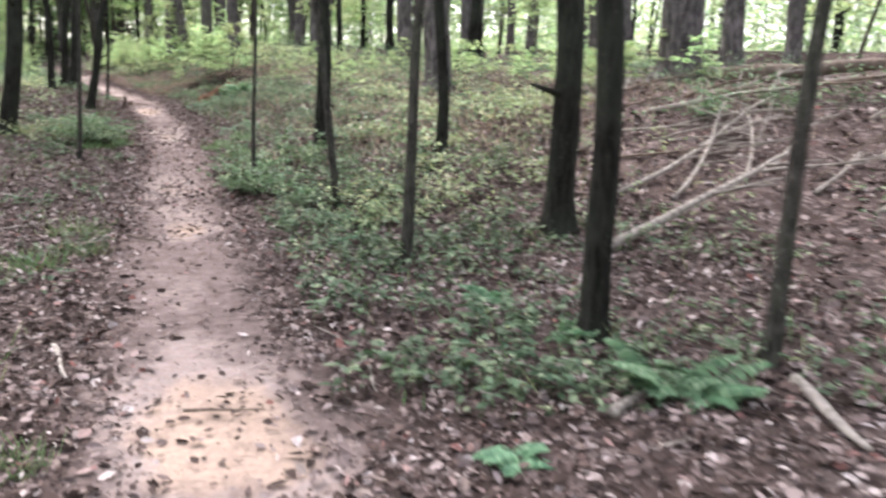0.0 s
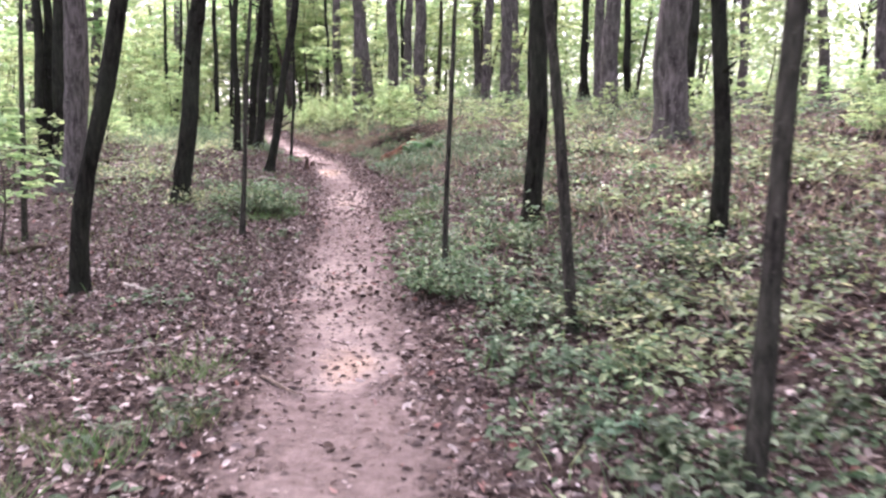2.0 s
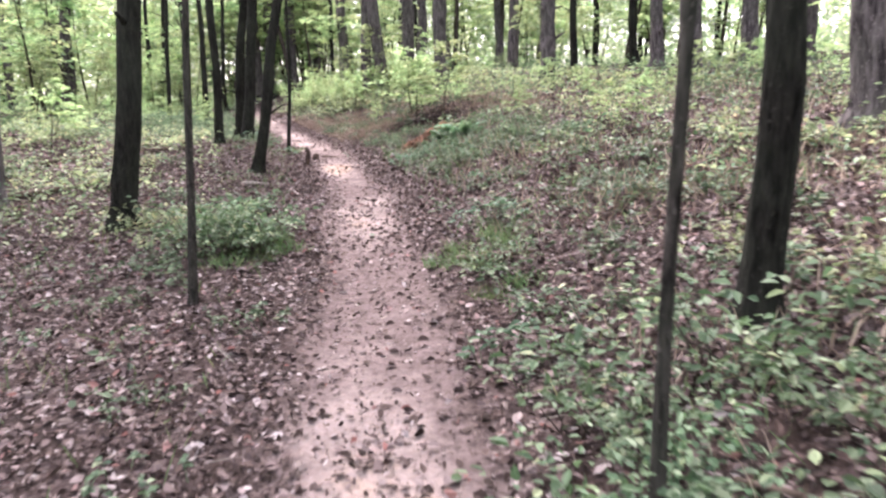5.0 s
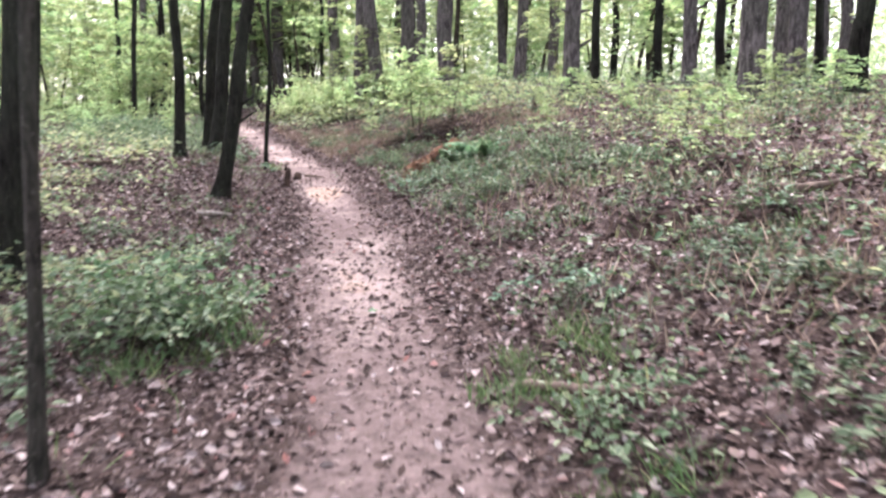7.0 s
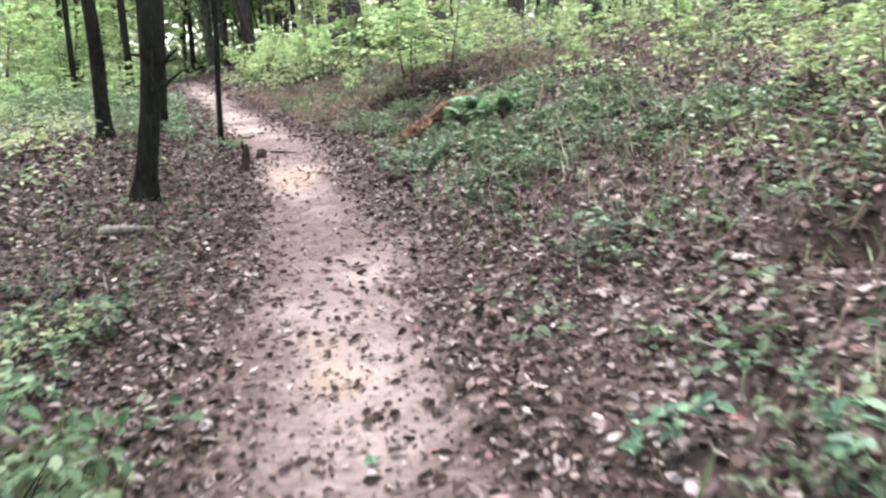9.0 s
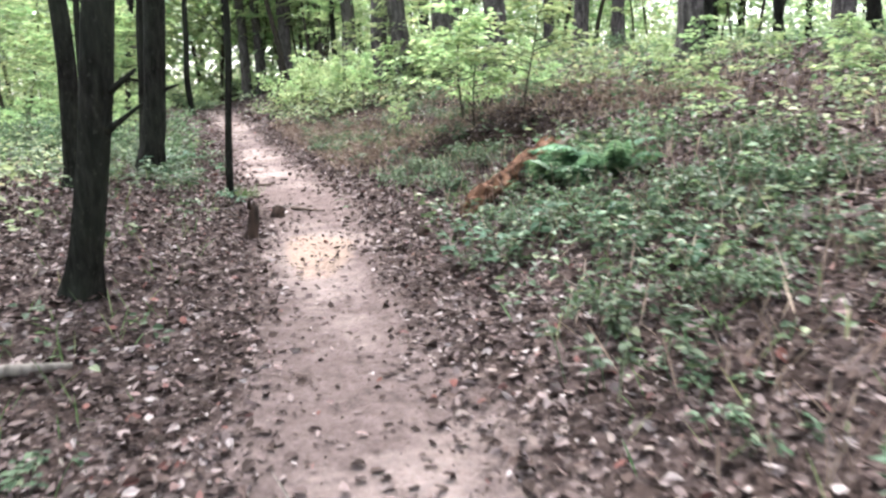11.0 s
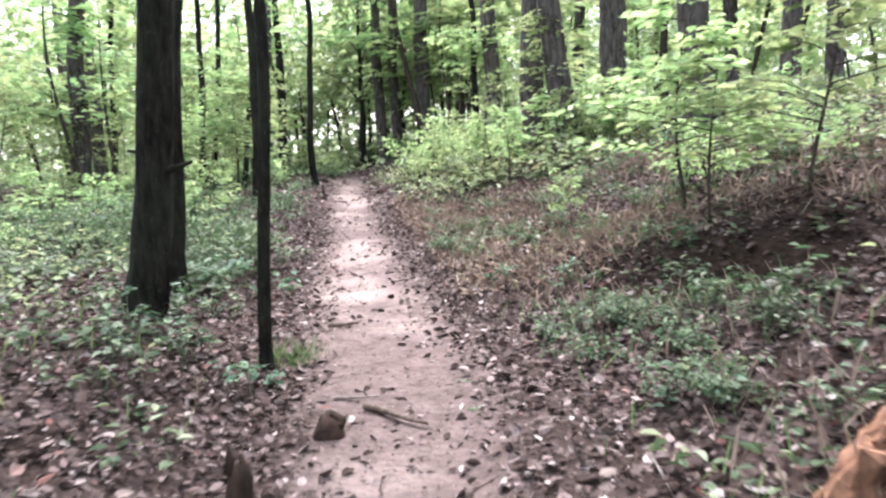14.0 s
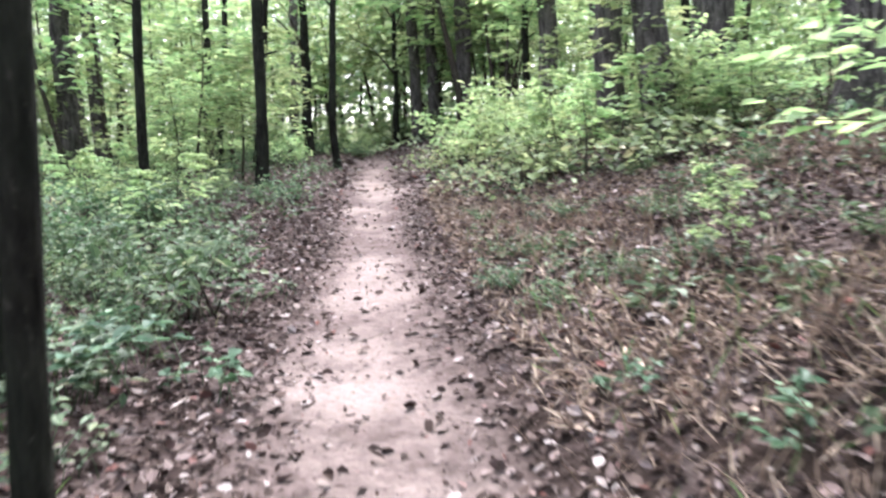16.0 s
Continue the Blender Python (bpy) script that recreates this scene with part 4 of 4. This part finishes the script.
def stump(x, y, r, h, label, splinters=5):
    g = np.random.default_rng(int(abs(x) * 100))
    ob = thing("tree_stump", on_ground(x, y), label, "stump")
    z = [-0.1, 0.0, 0.06, h * 0.5, h * 0.8, h]
    pts = np.array([[0.02 * k * 0.3, 0.01 * k, zz] for k, zz in enumerate(z)])
    part("body", mesh_of("body", *tube(pts, r * np.array([1.7, 1.35, 1.1, 1.0, 0.95, 0.7]), 11, 0.25, g), STUMP_WOOD, flat=False), ob)
    for k in range(splinters):
        a = g.uniform(0, 6.28)
        p = np.array([np.cos(a), np.sin(a), 0]) * r * 0.6 + [0.01, 0.04, h - 0.03]
        part("splinter", mesh_of("splinter", *tube([p, p + [0, 0, g.uniform(0.04, 0.11)]], [0.025, 0.004], 5), STUMP_WOOD, flat=False), ob)
    return ob


dead_branch("fallen_branch", (1.3, 5.7), (3.45, 7.3), 0.045, "long pale dead branch lying on leaf litter", seed=1, lift=0.25)
dead_branch("fallen_branch", (1.68, 3.26), (1.7, 2.62), 0.035, "short pale barkless stick on leaf litter", seed=2, forks=0)
dead_branch("fallen_branch", (0.75, 2.95), (1.0, 3.2), 0.03, "short pale barkless stick under a fern", seed=3, forks=0)
dead_branch("fallen_log", (4.4, 11.8), (9.4, 12.4), 0.13, "dark mossy fallen log on the slope", BROWN_WOOD, 3, 4, lift=0.2, category="log")
dead_branch("fallen_branch", (1.6, 7.0), (4.2, 9.4), 0.03, "thin pale dead branch with side twigs", seed=5, forks=6, lift=0.15)
dead_branch("fallen_branch", (2.2, 6.9), (3.4, 9.0), 0.025, "thin pale dead branch with side twigs", seed=6, forks=6, lift=0.2)
dead_branch("fallen_branch", (3.0, 7.2), (3.5, 8.6), 0.022, "thin pale dead branch with side twigs", seed=7, forks=5, lift=0.2)
dead_branch("fallen_branch", (2.6, 9.5), (5.6, 10.2), 0.04, "thin pale dead branch with side twigs", seed=8, forks=6, lift=0.15)
dead_branch("fallen_branch", (3.6, 10.2), (6.6, 9.4), 0.04, "brown dead branch on the slope", BROWN_WOOD, seed=9, forks=4, lift=0.3)
dead_branch("fallen_branch", (-1.7, 8.8), (-1.1, 8.5), 0.025, "short brown dead stick on leaf litter", BROWN_WOOD, 1, 10)
dead_branch("fallen_branch", (-3.8, 12.48), (-3.1, 12.12), 0.035, "brown dead stick among grass", BROWN_WOOD, 1, 11, lift=0.06)
dead_branch("fallen_log", (-12.6, 17.4), (-10.5, 18.95), 0.05, "thin fallen log under the trees", BROWN_WOOD, 1, 12, category="log")
dead_branch("fallen_branch", (-5.5, 8.8), (-4.9, 8.5), 0.03, "short pale dead stick on leaf litter", seed=13, forks=1)
dead_branch("fallen_branch", (-4.8, 6.6), (-3.7, 7.2), 0.02, "thin pale dead stick on leaf litter", seed=14, forks=2)
dead_branch("fallen_branch", (-8.62, 20.82), (-8.2, 20.72), 0.02, "short brown stick lying on the footpath", BROWN_WOOD, 0, 15)
dead_branch("fallen_branch", (-9.9, 21.5), (-9.75, 21.85), 0.014, "thin pale dead stick on leaf litter", seed=16, forks=0)
dead_branch("fallen_branch", (-1.15, 3.0), (-0.8, 3.05), 0.009, "thin dead twig on the footpath", BROWN_WOOD, 1, 17)
dead_branch("fallen_log", (-2.15, 15.25), (-1.6, 15.35), 0.05, "short weathered log on the slope", BROWN_WOOD, 1, 18, category="log")
dead_branch("fallen_branch", (-7.05, 19.3), (-6.9, 19.5), 0.012, "thin brown stick beside the rotten log", BROWN_WOOD, 1, 19)
dead_branch("fallen_branch", (-0.39, 3.61), (-0.3, 3.25), 0.012, "thin curved pale stick on leaf litter", forks=0, seed=20)
dead_branch("fallen_branch", (-2.16, 3.82), (-1.79, 3.28), 0.02, "short pale barkless stick on leaf litter", forks=0, seed=21)
dead_branch("fallen_branch", (-2.88, 6.55), (-2.5, 6.32), 0.012, "thin dark twig on the footpath", BROWN_WOOD, 1, 22)
dead_branch("fallen_branch", (-8.84, 20.87), (-8.62, 20.97), 0.01, "thin pale stick lying on the footpath", forks=0, seed=23)
dead_branch("fallen_branch", (-9.68, 22.03), (-9.5, 22.16), 0.016, "short dark stick lying on the footpath", BROWN_WOOD, 0, 24)
dead_branch("fallen_log", (-8.0, 16.42), (-7.72, 16.72), 0.04, "short pale barkless log on leaf litter", forks=0, seed=25, category="log")
dead_branch("fallen_log", (-8.9, 10.1), (-8.3, 10.95), 0.06, "dark rotting log on leaf litter", BROWN_WOOD, 1, 26, category="log")
dead_branch("fallen_log", (-11.0, 14.8), (-10.4, 16.2), 0.07, "dark rotting log under the trees", BROWN_WOOD, 1, 27, category="log")
dead_branch("fallen_branch", (-2.0, 9.05), (-1.15, 8.55), 0.02, "thin brown branch among low plants", BROWN_WOOD, 2, 28)
for k in range(24):
    q = random.Random(40 + k)
    x, y, a, l = q.uniform(1.6, 5.2), q.uniform(6.4, 10.8), q.uniform(-0.4, 1.2), q.uniform(0.7, 1.8)
    dead_branch("fallen_branch", (x, y), (x + l * math.cos(a), y + l * math.sin(a)), q.uniform(0.01, 0.024), "thin grey dead branch in a tangle on the slope", BROWN_WOOD if k % 3 == 0 else PALE_WOOD, seed=50 + k, forks=5, lift=q.uniform(0.05, 0.35))
stump(-8.4, 19.6, 0.048, 0.27, "broken brown stump of a small tree beside the footpath")
stump(-8.62, 20.5, 0.058, 0.085, "low rounded brown stump at the footpath's edge", 0)


def rotten_log(a, b, r):
    g = np.random.default_rng(77)
    ob = thing("rotten_log", tuple(a), "crumbling orange-brown rotten log on green plants", "log")
    a, b = np.array(a, float), np.array(b, float)
    s = np.linspace(0, 1, 22)
    pts = np.outer(s, b - a) + g.normal(0, 0.006, (22, 3))
    part("core", mesh_of("core", *tube(pts, r * (0.9 + 0.3 * g.random(22) - 0.6 * s) * np.minimum(1, 0.25 + 6 * s), 9, 0.6, g), ROTTEN), ob, "crumbling orange heartwood")
    for k in range(26):
        q = g.uniform(-0.12, 0.85)
        ang = g.uniform(0, 6.28)
        off = np.array([math.cos(ang), -0.4 * math.cos(ang), math.sin(ang)]) * r * g.uniform(0.7, 1.05)
        p = (b - a) * q + off
        e = p + (b - a) * g.uniform(0.1, 0.32) + g.normal(0, 0.015, 3)
        part("slab", mesh_of("slab", *tube([p, (p + e) / 2, e], [0.012, 0.024, 0.006], 4, 0.6, g), ROTTEN), ob)
    part("bark", mesh_of("bark", *tube([(b - a) * 0.5 + [0.03, 0, -r * 0.6], (b - a) * 0.8 + [0.06, 0, -r * 0.7], (b - a) * 1.25 + [0.1, 0, -r * 0.5]], [0.05, 0.06, 0.04], 7, 0.3, g), BROWN_WOOD, flat=False), ob, "dark bark")
    return ob


rotten_log((-6.54, 19.95, float(ground(-6.54, 19.95)) + 0.11), (-5.98, 20.95, float(ground(-5.98, 20.95)) + 0.2), 0.076)
stump(-6.86, 19.6, 0.035, 0.07, "low dark stub beside the footpath", 0)


def green_leaf(x, y, r, turn):
    """A fallen lobed leaf, lying nearly flat on the soil."""
    lobes = []
    for k in range(5):
        a = turn + (k - 2) * 0.95
        reach = r * (1.0, 0.85, 0.55)[abs(k - 2)]
        lobes += [(a - 0.33, reach * 0.55), (a, reach), (a + 0.33, reach * 0.55), (a + 0.475, reach * 0.36)]
    v = [(0, 0, 0.012)] + [(q * math.cos(a), q * math.sin(a), 0.004 + 0.02 * math.sin(3 * a) ** 2) for a, q in lobes]
    f = [(0, k, k + 1, k + 2) for k in range(1, len(v) - 2, 2)]
    ob = thing("fallen_leaf", on_ground(x, y, 0.018), "pale green lobed leaf fallen on the footpath", "leaf")
    part("blade", mesh_of("blade", np.array(v), np.array(f), FERN), ob)
    e = (0.9 * r * math.cos(turn + math.pi), 0.9 * r * math.sin(turn + math.pi), 0.01)
    part("leafstalk", mesh_of("leafstalk", *tube([(0, 0, 0.012), (e[0] * 0.5, e[1] * 0.5, 0.014), e], [0.002, 0.0018, 0.0015], 4), FERN, flat=False), ob)
    return ob


green_leaf(-8.28, 21.3, 0.075, 0.8)
green_leaf(-8.05, 20.95, 0.06, 2.4)
green_leaf(-5.05, 13.9, 0.05, 4.0)


# ---- leaf litter ----
def litter(name, n, half, lo, hi, size, mat, label, seed, near=0.0, bits=0.0):
    """Dead leaves strewn within a strip along the trail."""
    g = np.random.default_rng(seed)
    y = g.uniform(lo, hi, n)
    u = g.uniform(-half, half, n)
    if near:
        u = np.sign(u) * (near + np.abs(u))
    patch = np.sin(2.1 * y + 3 * u) * np.sin(1.3 * u - 0.7 * y) + g.normal(0, 0.5, n)
    cover = 0.11 + 0.3 * smooth(6, 9, y) * (1 - smooth(13, 18, y)) + 0.2 * np.exp(-(((y - 21.3) / 1.1) ** 2)) - 0.05 * smooth(19, 23, y) + bits
    keep = (patch > -1.15) & (g.random(n) < np.maximum(smooth(0.1, 0.62, np.abs(u) + g.normal(0, 0.08, n)), cover))
    y, u = y[keep], u[keep]
    x = beside(y, u)
    in_hollow = np.exp(-(((x + 6.9) / 1.15) ** 2) - ((y - 22.6) / 0.55) ** 2) > 0.5 + 0.6 * g.random(len(x))
    for hx, hy, sx, sy, deep in HOLLOWS:
        in_hollow |= np.exp(-(((x - hx) / sx) ** 2) - ((y - hy) / sy) ** 2) > 0.4 + 0.6 * g.random(len(x))
    x, y, u = x[~in_hollow], y[~in_hollow], u[~in_hollow]
    n = len(x)
    at = np.stack([x, y, ground(x, y) - 0.03 * (1 - smooth(0.2, 0.7, np.abs(u))) + g.uniform(0.004, 0.03, n)], 1)
    a = g.uniform(0, 6.28, n)
    way = np.stack([np.cos(a), np.sin(a), g.normal(0, 0.28, n)], 1)
    up = g.normal(0, 0.5, (n, 3)) + [0, 0, 1]
    L = size * (0.35 + 1.1 * g.random(n) ** 1.5)
    lv = leaves(at - way * L[:, None] * 0.5, way, up, L, L * g.uniform(0.4, 0.75, n), g.uniform(-0.1, 0.45, n), g.uniform(-0.25, 0.3, n))
    tagged(new(name, mesh_of(name, *lv, mat)), label, "leaf litter", kind="stuff")


litter("leaf_litter", 140000, 4.2, 0.5, 29, 0.053, LITTER, "dry brown and pale grey dead leaves along the footpath", 1)
litter("damp_leaf_litter", 85000, 4.2, 0.5, 29, 0.056, LITTER_DARK, "dark damp dead leaves along the footpath", 2)
litter("leaf_crumbs", 75000, 2.4, 0.5, 27, 0.026, LITTER_DARK, "small dark crumbs of dead leaves along the footpath", 6, bits=0.08)
litter("outer_damp_litter", 20000, 6.0, 0.5, 34, 0.085, LITTER_DARK, "dark damp leaves strewn farther under the trees", 5, near=4.0)
litter("outer_leaf_litter", 50000, 7.0, 0.5, 36, 0.085, LITTER, "dead brown leaves strewn farther under the trees", 3, near=3.6)
litter("far_leaf_litter", 16000, 4.0, 29, 44, 0.1, LITTER, "dead brown leaves beside the far footpath", 4)


# ---- the wood farther off ----
def far_woods(name, near, far, count, each, leaf, top, seed, label, mat=None):
    """Masses of leaves at many heights, in clumps with gaps, thinner where the wood opens to the sky."""
    g = np.random.default_rng(seed)
    a = g.uniform(0, 2 * np.pi, count)
    d = g.uniform(near, far, count)
    x, y = -6 + d * np.sin(a), 15 + d * np.cos(a)
    turn = (a + np.pi) % (2 * np.pi) - np.pi
    gap = np.exp(-(((turn - 0.42) / 0.3) ** 2))
    keep = g.random(count) > 0.1 * gap
    x, y = x[keep], y[keep]
    n = len(x)
    z = ground(x, y) + top * g.random(n) ** 1.5
    c = np.repeat(np.stack([x, y, z], 1), each, 0)
    n = len(c)
    spread_ = leaf * 3.2
    at = c + g.normal(0, 1, (n, 3)) * [spread_, spread_, spread_ * 0.45]
    at[:, 2] = np.maximum(at[:, 2], ground(at[:, 0], at[:, 1]) + 0.1)
    way = g.normal(0, 1, (n, 3)) * [1, 1, 0.5]
    up = g.normal(0, 0.6, (n, 3)) + [0, 0, 1]
    L = leaf * g.uniform(0.6, 1.4, n)
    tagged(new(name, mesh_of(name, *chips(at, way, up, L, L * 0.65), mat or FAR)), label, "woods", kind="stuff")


far_woods("shaded_woods", 36, 60, 2200, 20, 0.4, 6, 63, "green foliage deeper in the wood", UNDER)
# these two take FAR, whose paleness imitates haze
far_woods("far_woods", 32, 54, 4400, 24, 0.28, 9, 61, "green foliage of the wood farther off, paled in colour as by haze")
far_woods("distant_woods", 54, 88, 7200, 18, 0.62, 15, 62, "green foliage of the distant wood, paled in colour as by haze")


def strewn(name, n, lo, hi, u0, u1, length, width, steep, mat, label, category, seed):
    """Thin stalks or twigs: steep 0 lies, 1 stands."""
    g = np.random.default_rng(seed)
    y, u = g.uniform(lo, hi, n), g.uniform(u0, u1, n)
    keep = (np.sin(1.1 * y + 0.9 * u) * np.sin(0.9 * u - 0.8 * y) + g.normal(0, 0.5, n) > -0.1) & ((np.abs(u) > 0.7) | (g.random(n) < 0.1))
    y, u = y[keep], u[keep]
    x = beside(y, u)
    clear = ((x + 6.9) / 1.15) ** 2 + ((y - 22.6) / 0.55) ** 2 > 0.8
    x, y, u = x[clear], y[clear], u[clear]
    n = len(x)
    a = g.uniform(0, 6.28, n)
    way = np.stack([np.cos(a), np.sin(a), steep * g.uniform(0.6, 3, n) + g.normal(0, 0.05, n)], 1)
    at = np.stack([x, y, ground(x, y) + 0.012], 1)
    up = np.cross(way, np.stack([-np.sin(a), np.cos(a), g.normal(0, 0.3, n)], 1))
    L = length * g.uniform(0.4, 1.5, n)
    tagged(new(name, mesh_of(name, *leaves(at, way, up, L, width * g.uniform(0.6, 1.5, n), 0.5, 0.02), mat)), label, category, kind="stuff")


strewn("dry_weeds", 15000, 22.4, 29.5, 0.55, 4.6, 0.11, 0.008, 0.5, STRAW, "brown dry weeds standing beside the footpath", "dry weeds", 76)
strewn("dry_stalks", 9500, 8, 26, 1.1, 7.0, 0.2, 0.009, 1.0, STRAW, "thin brown dry stalks on the slope", "dry stalks", 71)
strewn("dry_fronds", 9000, 22.8, 28.8, 0.7, 4.8, 0.085, 0.022, 0.12, STRAW, "pale dry fern fronds and leaves lying on the bank", "dry fronds", 77)
strewn("dry_bank_weeds", 3200, 7, 14, 1.8, 5.5, 0.13, 0.011, 0.5, STRAW, "pale dry weeds standing on the bank", "dry weeds", 78)
strewn("dry_grass", 3600, 3, 24, -6.0, -0.9, 0.16, 0.006, 0.8, GRASS, "thin pale grass blades among dead leaves", "grass", 72)
strewn("bank_grass", 2600, 3, 26, 0.8, 4.0, 0.15, 0.007, 0.8, GRASS, "thin pale grass blades on the bank", "grass", 75)
strewn("dead_twigs", 2600, 1, 30, -5.0, 5.0, 0.2, 0.012, 0.05, LITTER_DARK, "short dead twigs lying on the leaf litter", "twigs", 73)
strewn("pale_twigs", 700, 1, 30, -5.0, 5.0, 0.24, 0.012, 0.12, PALE_WOOD, "short pale dead twigs lying on the leaf litter", "twigs", 74)
